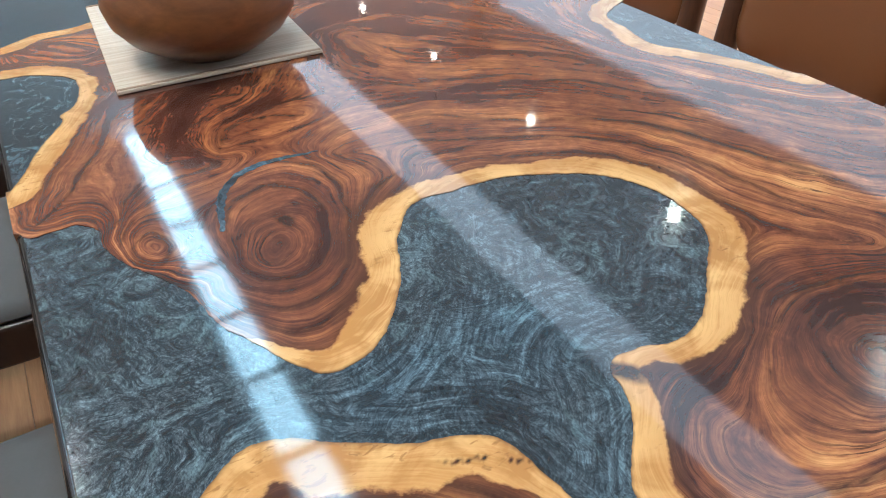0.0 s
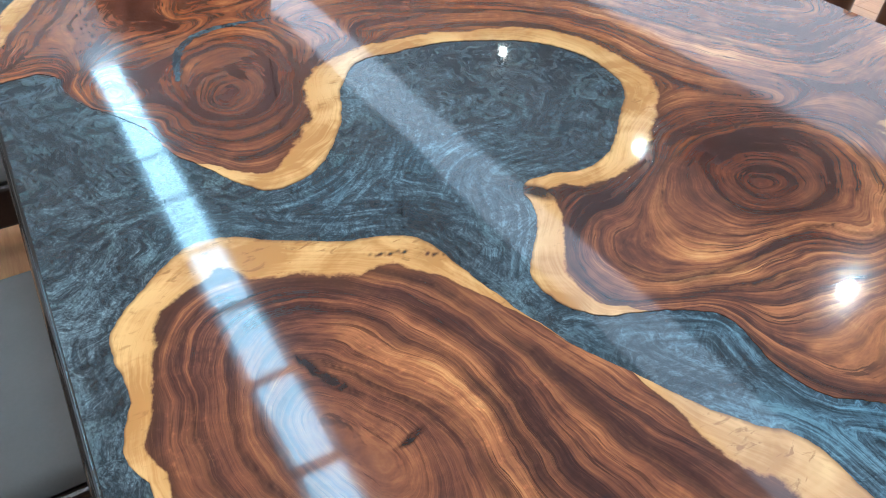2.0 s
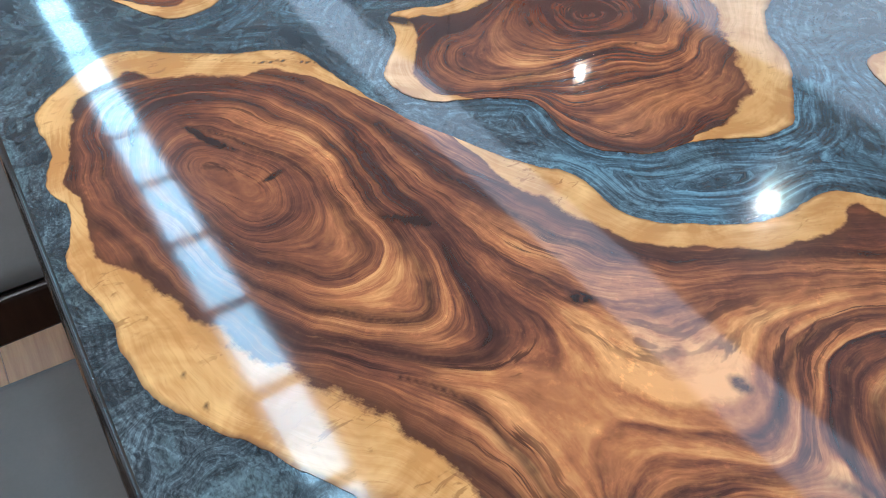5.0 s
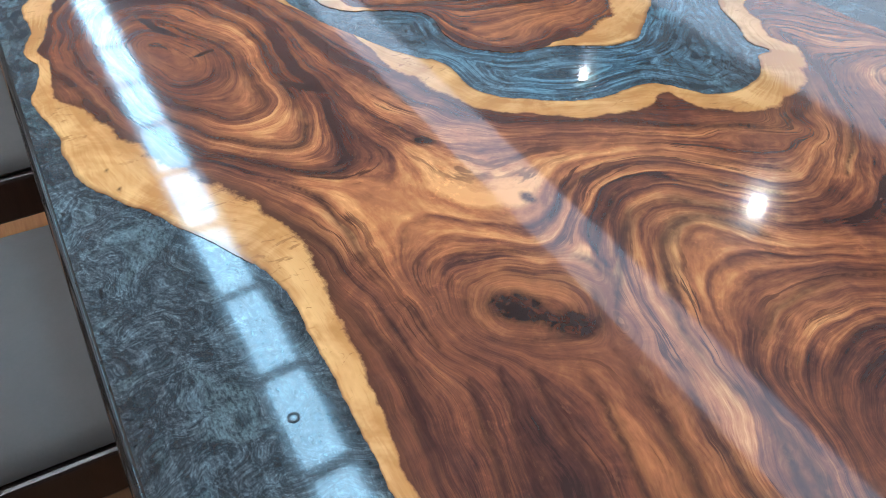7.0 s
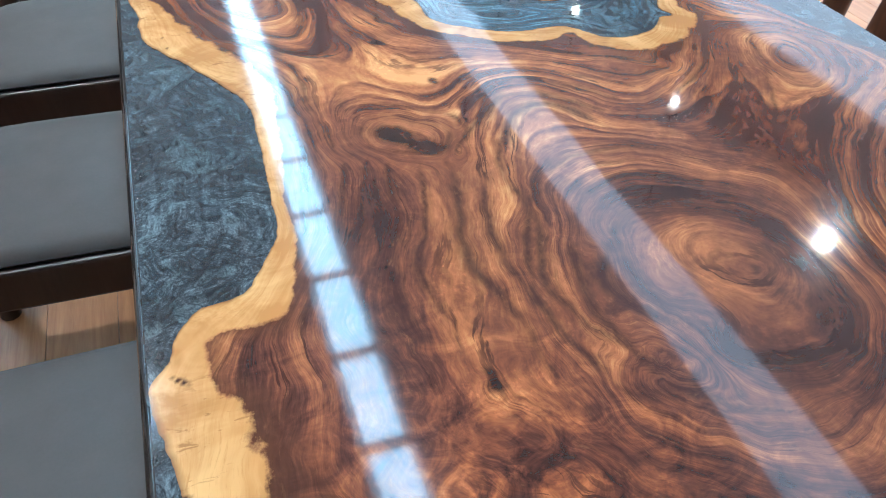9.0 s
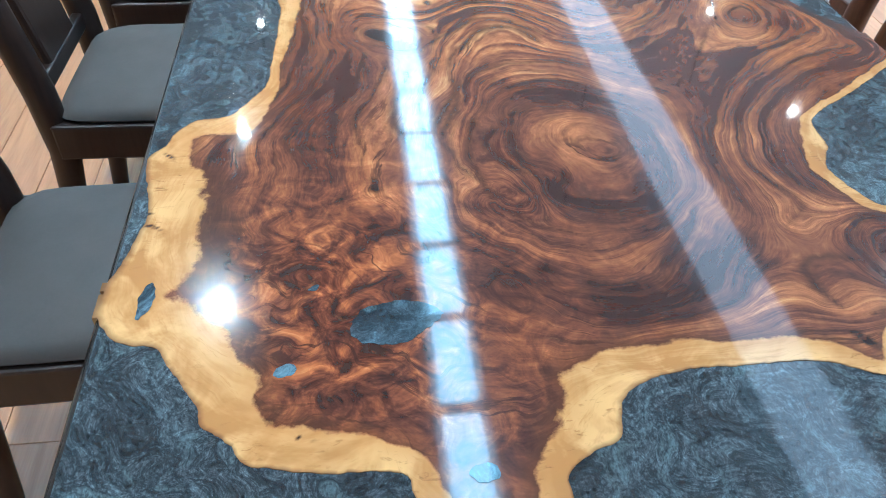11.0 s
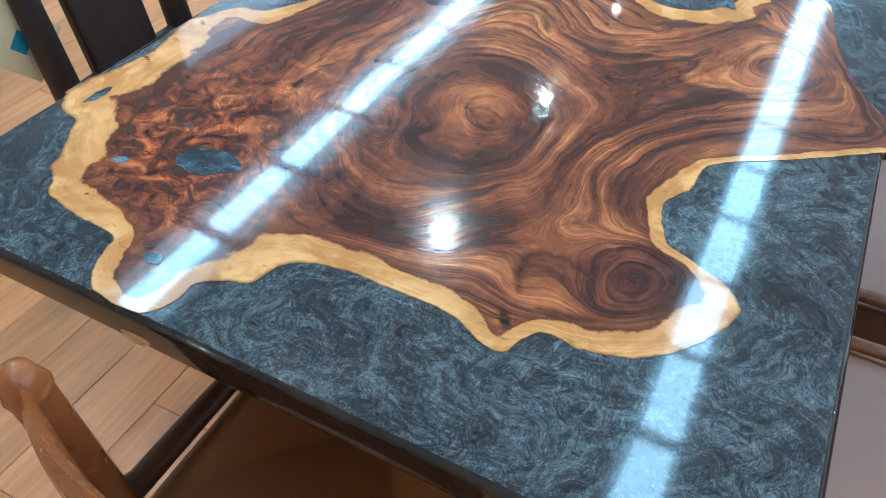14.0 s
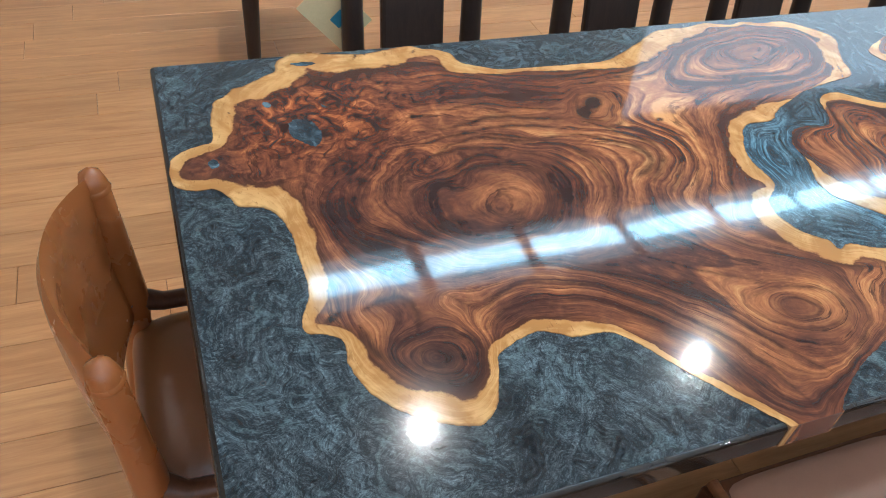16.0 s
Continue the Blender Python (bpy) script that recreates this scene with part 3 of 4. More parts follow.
# course of the grain: height of a growth line (0 at a heart, 27 at the live edge), width in millimetres of its dark vein (0: none), the line's x, y
GRAIN_NEAR_A = [
    (2, 0, [(0.178, 1.445), (0.146, 1.43), (0.139, 1.392), (0.153, 1.357), (0.178, 1.328), (0.2, 1.335), (0.204, 1.362), (0.192, 1.405), (0.178, 1.445)]),
    (8, 1.5, [(0.155, 1.494), (0.195, 1.459), (0.223, 1.395), (0.241, 1.33), (0.239, 1.269), (0.222, 1.237), (0.193, 1.242), (0.156, 1.291), (0.131, 1.359), (0.123, 1.418), (0.133, 1.469), (0.155, 1.494)]),
    (12, 1.5, [(0.117, 1.511), (0.143, 1.54), (0.202, 1.523), (0.25, 1.468), (0.27, 1.402), (0.274, 1.336), (0.265, 1.26), (0.264, 1.209), (0.255, 1.167), (0.229, 1.159), (0.199, 1.189), (0.155, 1.241), (0.126, 1.316), (0.105, 1.416), (0.117, 1.511)]),
]
GRAIN_NEAR_B = [
    (17, 2.0, [(0.084, 1.522), (0.121, 1.578), (0.195, 1.565), (0.264, 1.506), (0.292, 1.438), (0.293, 1.363), (0.287, 1.293), (0.295, 1.233), (0.29, 1.156), (0.279, 1.114), (0.255, 1.104), (0.221, 1.121), (0.187, 1.161), (0.144, 1.211), (0.111, 1.285), (0.08, 1.384), (0.084, 1.522)]),
    (22, 2.0, [(0.064, 1.526), (0.099, 1.593), (0.16, 1.605), (0.248, 1.558), (0.307, 1.491), (0.329, 1.397), (0.339, 1.306), (0.352, 1.257), (0.372, 1.201), (0.394, 1.152), (0.428, 1.108)]),
    (22, 2.5, [(0.056, 1.492), (0.047, 1.414), (0.067, 1.329), (0.096, 1.251), (0.122, 1.178), (0.153, 1.117), (0.18, 1.059), (0.202, 1.007), (0.208, 0.966), (0.211, 0.925), (0.208, 0.886), (0.203, 0.852)]),
]
GRAIN_NEAR_C = [
    (19, 1.2, [(0.197, 1.115), (0.224, 1.076), (0.227, 1.025), (0.227, 0.973), (0.229, 0.931), (0.232, 0.887), (0.224, 0.839)]),
    (18, 0, [(0.268, 1.107), (0.276, 1.062), (0.265, 1.01), (0.256, 0.957), (0.254, 0.911), (0.244, 0.865)]),
    (25, 2, [(0.142, 0.654), (0.171, 0.715), (0.181, 0.767), (0.189, 0.845), (0.189, 0.93), (0.183, 1.008), (0.165, 1.076)]),
    (24, 1.5, [(0.405, 1.13), (0.473, 1.086), (0.567, 1.03), (0.637, 0.986), (0.732, 0.948)]),
    (20, 0, [(0.376, 1.108), (0.431, 1.077), (0.498, 1.035), (0.572, 0.998), (0.689, 0.918)]),
    (18, 1.2, [(0.37, 0.929), (0.428, 0.96), (0.474, 0.973), (0.523, 0.973), (0.583, 0.941), (0.65, 0.89)]),
]
GRAIN_NEAR_D = [
    (16.2, 1.8, [(0.402, 0.884), (0.434, 0.913), (0.474, 0.933), (0.511, 0.936), (0.556, 0.918), (0.591, 0.886), (0.614, 0.865)]),
    (14.5, 2.4, [(0.39, 0.831), (0.418, 0.862), (0.446, 0.891), (0.483, 0.91), (0.518, 0.904), (0.55, 0.878), (0.584, 0.844)]),
    (12.8, 2.4, [(0.441, 0.813), (0.454, 0.841), (0.473, 0.866), (0.498, 0.879), (0.527, 0.877), (0.55, 0.856), (0.565, 0.83)]),
    (15.2, 1.8, [(0.276, 0.853), (0.27, 0.88), (0.288, 0.908), (0.319, 0.911), (0.353, 0.886), (0.373, 0.862), (0.37, 0.832), (0.344, 0.822), (0.306, 0.832), (0.28, 0.842), (0.276, 0.853)]),
    (13, 0, [(0.291, 0.871), (0.31, 0.886), (0.329, 0.878), (0.346, 0.848), (0.35, 0.831), (0.31, 0.84), (0.288, 0.852), (0.291, 0.871)]),
]
GRAIN_NEAR_E = [
    (17, 1.2, [(0.263, 0.93), (0.287, 0.942), (0.33, 0.935), (0.376, 0.904), (0.399, 0.872), (0.398, 0.841), (0.371, 0.812)]),
    (15.5, 2.2, [(0.354, 0.805), (0.356, 0.755), (0.344, 0.696), (0.324, 0.647), (0.321, 0.61), (0.326, 0.571), (0.327, 0.532), (0.319, 0.496)]),
    (14.5, 1.6, [(0.393, 0.774), (0.378, 0.712), (0.364, 0.657), (0.357, 0.606), (0.361, 0.561), (0.362, 0.517), (0.362, 0.476)]),
    (17.5, 1.8, [(0.289, 0.81), (0.279, 0.755), (0.263, 0.702), (0.244, 0.656), (0.24, 0.622), (0.24, 0.577), (0.242, 0.536)]),
    (19, 1.3, [(0.265, 0.821), (0.245, 0.754), (0.219, 0.694), (0.197, 0.641), (0.189, 0.595), (0.194, 0.553)]),
]
GRAIN_NEAR_F = [
    (21, 1.5, [(0.234, 0.816), (0.219, 0.75), (0.198, 0.69), (0.173, 0.646), (0.157, 0.604), (0.151, 0.571)]),
    (16.5, 1.2, [(0.323, 0.805), (0.316, 0.747), (0.296, 0.687), (0.275, 0.643), (0.271, 0.596), (0.276, 0.551), (0.272, 0.518)]),
    (13.2, 1.5, [(0.455, 0.849), (0.414, 0.766), (0.417, 0.679), (0.399, 0.628), (0.383, 0.575), (0.394, 0.529), (0.419, 0.485), (0.457, 0.443)]),
    (9.5, 1.8, [(0.468, 0.611), (0.441, 0.575), (0.442, 0.537), (0.46, 0.508), (0.499, 0.479)]),
    (3, 0, [(0.562, 0.538), (0.546, 0.578), (0.568, 0.601), (0.611, 0.576), (0.618, 0.541), (0.594, 0.524), (0.562, 0.538)]),
]
GRAIN_NEAR_G = [
    (4.5, 2.0, [(0.567, 0.425), (0.504, 0.463), (0.471, 0.531), (0.47, 0.6), (0.511, 0.651), (0.584, 0.633), (0.651, 0.584), (0.664, 0.515), (0.654, 0.448), (0.618, 0.417), (0.567, 0.425)]),
    (8.0, 1.6, [(0.523, 0.368), (0.451, 0.417), (0.418, 0.495), (0.421, 0.597), (0.462, 0.674), (0.533, 0.71), (0.626, 0.674), (0.674, 0.616)]),
    (10.8, 1.3, [(0.442, 0.377), (0.377, 0.453), (0.367, 0.56), (0.403, 0.666), (0.459, 0.749), (0.537, 0.768), (0.609, 0.741), (0.661, 0.689)]),
    (12.5, 1.8, [(0.47, 0.277), (0.566, 0.291), (0.624, 0.351), (0.667, 0.413)]),
    (15, 1.3, [(0.491, 0.232), (0.598, 0.245), (0.659, 0.274)]),
]
GRAIN_NEAR_H = [
    (14, 1.5, [(0.74, 0.386), (0.722, 0.47), (0.749, 0.578), (0.801, 0.675), (0.871, 0.747), (0.956, 0.793), (1.056, 0.87)]),
    (19, 1.5, [(0.771, 0.366), (0.801, 0.409), (0.768, 0.499), (0.793, 0.596), (0.85, 0.666), (0.932, 0.726), (1.032, 0.786), (1.088, 0.801)]),
    (23, 1.5, [(0.84, 0.402), (0.812, 0.451), (0.808, 0.529), (0.831, 0.596), (0.889, 0.653), (0.973, 0.708), (1.091, 0.759)]),
    (9, 1.0, [(0.916, 0.872), (0.909, 0.918), (0.935, 0.942), (0.953, 0.916), (0.943, 0.879), (0.916, 0.872)]),
    (11, 1.0, [(0.903, 0.822), (0.88, 0.907), (0.908, 0.989), (0.957, 0.98), (0.975, 0.908), (0.951, 0.84), (0.903, 0.822)]),
]
GRAIN_NEAR_I = [
    (11, 2.0, [(0.867, 0.301), (0.857, 0.325), (0.877, 0.339), (0.893, 0.321), (0.887, 0.298), (0.867, 0.301)]),
    (14, 1.5, [(0.865, 0.256), (0.834, 0.3), (0.837, 0.35), (0.867, 0.382), (0.916, 0.367), (0.929, 0.324), (0.905, 0.276), (0.865, 0.256)]),
    (16, 1.5, [(0.767, 0.235), (0.752, 0.292), (0.793, 0.313), (0.835, 0.303)]),
    (20, 2.0, [(0.793, 0.228), (0.863, 0.249), (0.91, 0.274), (0.937, 0.329), (0.928, 0.374), (0.882, 0.395)]),
    (15, 1.3, [(0.702, 0.861), (0.776, 0.916), (0.835, 1.003), (0.886, 1.12)]),
    (12.5, 1.0, [(0.736, 0.691), (0.796, 0.764), (0.841, 0.834), (0.867, 0.883)]),
    (13.5, 1.2, [(0.931, 1.028), (0.997, 0.99), (1.052, 0.895)]),
]
GRAIN_NEAR_J = [
    (18, 1.5, [(0.631, 0.986), (0.708, 0.955), (0.776, 0.977), (0.824, 1.05), (0.856, 1.149)]),
]
GRAIN_NEAR = GRAIN_NEAR_A + GRAIN_NEAR_B + GRAIN_NEAR_C + GRAIN_NEAR_D + GRAIN_NEAR_E + GRAIN_NEAR_F + GRAIN_NEAR_G + GRAIN_NEAR_H + GRAIN_NEAR_I + GRAIN_NEAR_J
GRAIN_FAR_A = [
    (1, 1.0, [(0.652, 1.485), (0.68, 1.484), (0.701, 1.462), (0.697, 1.439), (0.663, 1.435), (0.641, 1.454), (0.652, 1.485)]),
    (6, 1.5, [(0.631, 1.51), (0.679, 1.543), (0.748, 1.54), (0.774, 1.495), (0.742, 1.432), (0.689, 1.402), (0.638, 1.412), (0.611, 1.448), (0.631, 1.51)]),
    (10, 1.2, [(0.551, 1.483), (0.62, 1.543), (0.691, 1.565), (0.769, 1.551), (0.812, 1.487), (0.782, 1.409), (0.744, 1.358), (0.697, 1.342), (0.661, 1.374)]),
    (13, 1.2, [(0.492, 1.507), (0.466, 1.468), (0.469, 1.421), (0.512, 1.391), (0.592, 1.383), (0.678, 1.375)]),
    (17, 1.2, [(0.459, 1.504), (0.422, 1.454), (0.424, 1.406), (0.482, 1.381), (0.551, 1.359), (0.628, 1.332)]),
]
GRAIN_FAR_B = [
    (20, 0, [(0.518, 1.333), (0.561, 1.308), (0.644, 1.295), (0.692, 1.294), (0.729, 1.334), (0.752, 1.365)]),
    (22, 1.5, [(0.499, 1.328), (0.493, 1.284), (0.507, 1.243), (0.544, 1.217), (0.589, 1.219)]),
    (22, 2, [(0.475, 1.552), (0.516, 1.546), (0.562, 1.551), (0.598, 1.556)]),
    (2, 0, [(0.251, 1.946), (0.272, 1.947), (0.281, 1.915), (0.255, 1.882), (0.238, 1.898), (0.251, 1.946)]),
    (6, 1.5, [(0.219, 1.994), (0.25, 2.047), (0.297, 2.057), (0.332, 2.011), (0.321, 1.929), (0.288, 1.873), (0.248, 1.863), (0.215, 1.895), (0.219, 1.994)]),
    (11, 1.5, [(0.175, 1.875), (0.21, 1.826), (0.26, 1.812), (0.304, 1.84), (0.347, 1.914), (0.368, 1.988), (0.359, 2.059), (0.314, 2.106)]),
]
GRAIN_FAR_C = [
    (17, 2.0, [(0.187, 1.826), (0.212, 1.781), (0.251, 1.776), (0.296, 1.8), (0.342, 1.851), (0.36, 1.919), (0.404, 1.965), (0.456, 1.989)]),
    (4, 1.0, [(0.118, 2.004), (0.142, 2.029), (0.154, 1.995), (0.142, 1.958), (0.123, 1.97), (0.118, 2.004)]),
    (9, 1.0, [(0.104, 2.013), (0.13, 2.064), (0.168, 2.054), (0.17, 1.984), (0.149, 1.924)]),
    (23, 1.2, [(0.459, 1.995), (0.536, 1.981), (0.625, 1.941), (0.702, 1.883), (0.74, 1.799), (0.744, 1.719), (0.757, 1.655), (0.818, 1.567)]),
    (19, 1.2, [(0.396, 2.071), (0.494, 2.063), (0.583, 2.015), (0.68, 1.953), (0.76, 1.873), (0.798, 1.761), (0.816, 1.674), (0.855, 1.594)]),
]
GRAIN_FAR_D = [
    (15, 1.5, [(0.429, 2.146), (0.551, 2.119), (0.644, 2.037), (0.744, 1.972), (0.819, 1.882), (0.878, 1.743), (0.918, 1.638)]),
    (11, 1.2, [(0.477, 2.351), (0.565, 2.239), (0.676, 2.165), (0.798, 2.11), (0.873, 1.999), (0.933, 1.838), (1.002, 1.699)]),
    (7, 1.0, [(0.579, 2.495), (0.639, 2.343), (0.749, 2.283), (0.861, 2.193), (0.922, 2.054), (0.976, 1.93), (1.071, 1.748)]),
    (14, 1.5, [(0.191, 2.184), (0.228, 2.276), (0.282, 2.353), (0.35, 2.344)]),
    (10, 1.2, [(0.254, 2.162), (0.291, 2.235), (0.347, 2.252), (0.404, 2.215)]),
    (18, 1.2, [(0.022, 2.118), (0.069, 2.178), (0.127, 2.281), (0.176, 2.398)]),
    (16, 1.0, [(0.102, 2.054), (0.146, 2.145), (0.191, 2.184), (0.265, 2.146)]),
]
GRAIN_FAR_E = [
    (14, 1.2, [(0.041, 2.746), (0.09, 2.762), (0.145, 2.741), (0.183, 2.666)]),
    (17, 1.2, [(0.036, 2.688), (0.097, 2.662), (0.155, 2.609)]),
    (12, 1.5, [(0.635, 1.57), (0.701, 1.571), (0.767, 1.53)]),
]
GRAIN_FAR = GRAIN_FAR_A + GRAIN_FAR_B + GRAIN_FAR_C + GRAIN_FAR_D + GRAIN_FAR_E
# broad golden (+) and dark (-) parts of the heartwood: x, y, half width, half length, strength
TONES_NEAR = [(0.487, 0.889, 0.1, 0.1, 0.85), (0.531, 0.784, 0.1, 0.08, 0.8), (0.322, 1.013, 0.12, 0.1, 0.4), (0.253, 1.06, 0.06, 0.08, 0.4), (0.228, 1.182, 0.05, 0.05, 0.2), (0.186, 1.36, 0.06, 0.08, 0.1), (0.464, 0.913, 0.12, 0.1, 0.8), (0.784, 0.56, 0.1, 0.06, 0.6), (0.855, 0.835, 0.16, 0.1, 0.25), (0.565, 0.992, 0.25, 0.03, 0.3), (0.143, 1.54, 0.12, 0.06, -0.6), (0.07, 1.435, 0.03, 0.1, -0.7), (0.158, 1.032, 0.05, 0.16, -0.6), (0.284, 1.25, 0.06, 0.05, -0.8), (0.405, 1.13, 0.1, 0.025, -0.7), (0.555, 0.508, 0.13, 0.12, -0.6), (0.217, 0.694, 0.08, 0.16, -0.4), (0.895, 0.329, 0.09, 0.05, -1.1), (0.338, 0.31, 0.14, 0.14, -0.25), (0.785, 0.8, 0.11, 0.1, 0.5)]
TONES_FAR = [(0.686, 1.465, 0.09, 0.09, -0.4), (0.55, 1.298, 0.16, 0.08, 0.55), (0.513, 1.4, 0.12, 0.05, 0.2), (0.725, 1.358, 0.08, 0.1, 0.3), (0.487, 1.533, 0.05, 0.04, -0.9), (0.268, 1.936, 0.1, 0.12, -0.8), (0.24, 1.793, 0.08, 0.04, 0.2), (0.66, 1.544, 0.1, 0.08, -0.5), (0.573, 2.161, 0.14, 0.1, 0.2), (0.807, 1.724, 0.25, 0.1, 0.5), (0.291, 2.323, 0.08, 0.1, -0.4), (0.341, 2.183, 0.08, 0.05, 0.3), (0.422, 2.091, 0.06, 0.05, -0.1), (0.09, 2.7, 0.1, 0.08, 0.6)]
# dark knots: x, y, half width, half length, turn
KNOTS_NEAR = [(0.307, 0.868, 0.021, 0.030, 50), (0.354, 1.106, 0.006, 0.012, 60), (0.285, 0.490, 0.006, 0.012, 0), (0.762, 0.192, 0.006, 0.014, 25),
              (0.180, 1.459, 0.0050, 0.042, 27),
              (0.283, 1.563, 0.0022, 0.016, 60), (0.300, 1.556, 0.0018, 0.010, 60), (0.322, 1.540, 0.0018, 0.012, 60), (0.066, 1.208, 0.0012, 0.007, 20), (0.076, 1.170, 0.0012, 0.006, 30), (0.208, 1.367, 0.0030, 0.013, -82), (0.397, 0.980, 0.0060, 0.010, 45), (0.280, 1.252, 0.0060, 0.024, 47), (0.336, 0.838, 0.0150, 0.030, 60),
              (0.035, 0.555, 0.003, 0.012, 60), (0.045, 0.455, 0.002, 0.014, 80), (0.060, 0.430, 0.002, 0.016, 75), (0.225, 0.128, 0.0012, 0.008, 40)]
KNOTS_FAR = [(0.285, 1.965, 0.008, 0.020, 20), (0.455, 1.575, 0.010, 0.030, 30)]


def growth_field(lines, walls, lo, hi):
    """Heights between the growth lines, levelled out like a map between its contours."""
    field, x0 = None, -0.02
    for cell, rounds in ((0.064, 200), (0.032, 200), (0.016, 200), (0.008, 150)):
        nx, ny = int((WIDE + 0.04) / cell) + 2, int((hi - lo) / cell) + 2
        total, count = np.zeros((ny, nx)), np.zeros((ny, nx))
        for px, py, value in [(l[:, 0], l[:, 1], v) for v, l in lines] + [(walls[:, 0], walls[:, 1], 27.0)]:
            i, j = np.rint((px - x0) / cell).astype(int), np.rint((py - lo) / cell).astype(int)
            ok = (i >= 0) & (i < nx) & (j >= 0) & (j < ny)
            np.add.at(total, (j[ok], i[ok]), value)
            np.add.at(count, (j[ok], i[ok]), 1.0)
        held = count > 0
        fixed = total / np.maximum(count, 1)
        if field is None:
            field = np.full((ny, nx), 15.0)
        else:
            jj, ii = np.meshgrid(np.minimum(np.arange(ny) // 2, field.shape[0] - 1), np.minimum(np.arange(nx) // 2, field.shape[1] - 1), indexing="ij")
            field = field[jj, ii]
        for k in range(rounds + 4):
            p = np.pad(field, 1, mode="edge")
            field = (p[:-2, 1:-1] + p[2:, 1:-1] + p[1:-1, :-2] + p[1:-1, 2:]) / 4
            if k < rounds:
                field = np.where(held, fixed, field)

    def sample(x, y):
        u, v = np.clip((x - x0) / cell, 0, nx - 1.001), np.clip((y - lo) / cell, 0, ny - 1.001)
        i, j = u.astype(int), v.astype(int)
        u, v = u - i, v - j
        return (field[j, i] * (1 - u) + field[j, i + 1] * u) * (1 - v) + (field[j + 1, i] * (1 - u) + field[j + 1, i + 1] * u) * v

    return sample


def slab(name, outline, pockets, growth, tones, knots, table, label, seed):
    """A live-edge slab, cut off at the table's edges, carrying the course of its grain."""
    step = 0.0042
    poly, live = outline
    walls = np.concatenate([poly[live > 0]] + [p[l > 0] for p, l in pockets])
    xs, ys = np.arange(-0.001, WIDE + 0.001 + step * 0.5, step), np.arange(-0.001, LONG + 0.001 + step * 0.5, step)
    xs, ys = np.linspace(-0.001, WIDE + 0.001, len(xs)), np.linspace(-0.001, LONG + 0.001, len(ys))
    lo, hi = poly[:, 1].min() - 0.02, poly[:, 1].max() + 0.02
    ys = ys[(ys > lo) & (ys < hi)]
    gx, gy = (a.ravel() for a in np.meshgrid(xs, ys))
    far, which = nearest(walls, gx, gy)
    within = inside(poly, gx, gy)
    for p, _ in pockets:
        within &= ~inside(p, gx, gy)
    nx, ny = len(xs), len(ys)
    w = within.reshape(ny, nx)
    cell = w[:-1, :-1] | w[1:, :-1] | w[:-1, 1:] | w[1:, 1:]
    # points just outside are drawn in to the live edge
    out = ~within & (far < 2.2 * step)
    px, py = gx.copy(), gy.copy()
    rim = (px <= xs[0] + 1e-6) | (px >= xs[-1] - 1e-6)
    px[out & ~rim] = walls[which[out & ~rim], 0]
    py[out] = walls[which[out], 1]
    px = np.clip(px, xs[0], xs[-1])
    jj, ii = np.nonzero(cell)
    k = jj * nx + ii
    faces = np.stack([k, k + 1, k + nx + 1, k + nx], 1)
    used = np.unique(faces)
    index = np.full(nx * ny, -1)
    index[used] = np.arange(len(used))
    faces = index[faces]
    x, y, d, near = px[used], py[used], np.where(within, far, 0.0)[used], which[used]
    # grain: level lines between the live edge and the hearts, pushed about by slow and quick noise
    burl = np.exp(-(((x - 0.25) / 0.19) ** 2 + ((y - 0.27) / 0.20) ** 2)) if growth is GRAIN_NEAR else 0 * x
    shade = 0 * x
    for cx, cy, a, b, amount in tones:
        shade += amount * np.exp(-((x - cx) / a) ** 2 - ((y - cy) / b) ** 2)
    shade = np.clip(shade, -1, 1)
    qx, qy = x.copy(), y.copy()
    for cellsize, amp in ((0.26, 0.010), (0.10, 0.008), (0.035, 0.0030), (0.014, 0.0010)):
        k2 = amp * (1 + (8.0 if cellsize > 0.2 else 4.0) * burl)
        qx = qx + k2 * field_noise(x / cellsize + 7, y / cellsize + 3, seed)
        qy = qy + k2 * field_noise(x / cellsize + 1, y / cellsize + 9, seed + 1)
    lines = [(v, curve_through(pts, step=0.003, rough=0.0)[0]) for v, _, pts in growth]
    ring = 0.036 * growth_field(lines, walls, lo, hi)(qx, qy) + 0.05 * field_noise(x / 0.3, y / 0.3, seed + 4)
    # how many half widths away the nearest dark vein runs
    vein = np.full(len(x), 20.0)
    for (_, wide, _), (_, l) in zip(growth, lines):
        if wide:
            close = (qx > l[:, 0].min() - 0.02) & (qx < l[:, 0].max() + 0.02) & (qy > l[:, 1].min() - 0.02) & (qy < l[:, 1].max() + 0.02)
            if close.any():
                off, at = nearest(l, qx[close], qy[close])
                fade = np.sin(np.pi * np.clip((at + 2) / (len(l) + 3), 0.02, 0.98)) ** 0.5
                vein[close] = np.minimum(vein[close], off / (0.001 * wide * fade))
    dark = 0 * x
    for kx, ky, a, b, turn in knots:
        c = radians(turn)
        u, v = (qx - kx) * math.cos(c) + (qy - ky) * math.sin(c), -(qx - kx) * math.sin(c) + (qy - ky) * math.cos(c)
        dark = np.maximum(dark, np.exp(-((u / a) ** 2 + (v / b) ** 2) ** 1.3))
    # the sapwood's width passes gently from one stretch of the edge to the next
    some = walls[::5]
    width = np.empty(len(x))
    for a in range(0, len(x), 4000):
        r = np.hypot(x[a:a + 4000, None] - some[None, :, 0], y[a:a + 4000, None] - some[None, :, 1])
        share = np.exp(-(r - r.min(1, keepdims=True)) / 0.010)
        width[a:a + 4000] = (share * some[None, :, 2]).sum(1) / share.sum(1)
    sap = 0.5 * d / (0.0084 * width) + 0.6 * np.clip((0.85 - width) / 0.40, 0, 1)
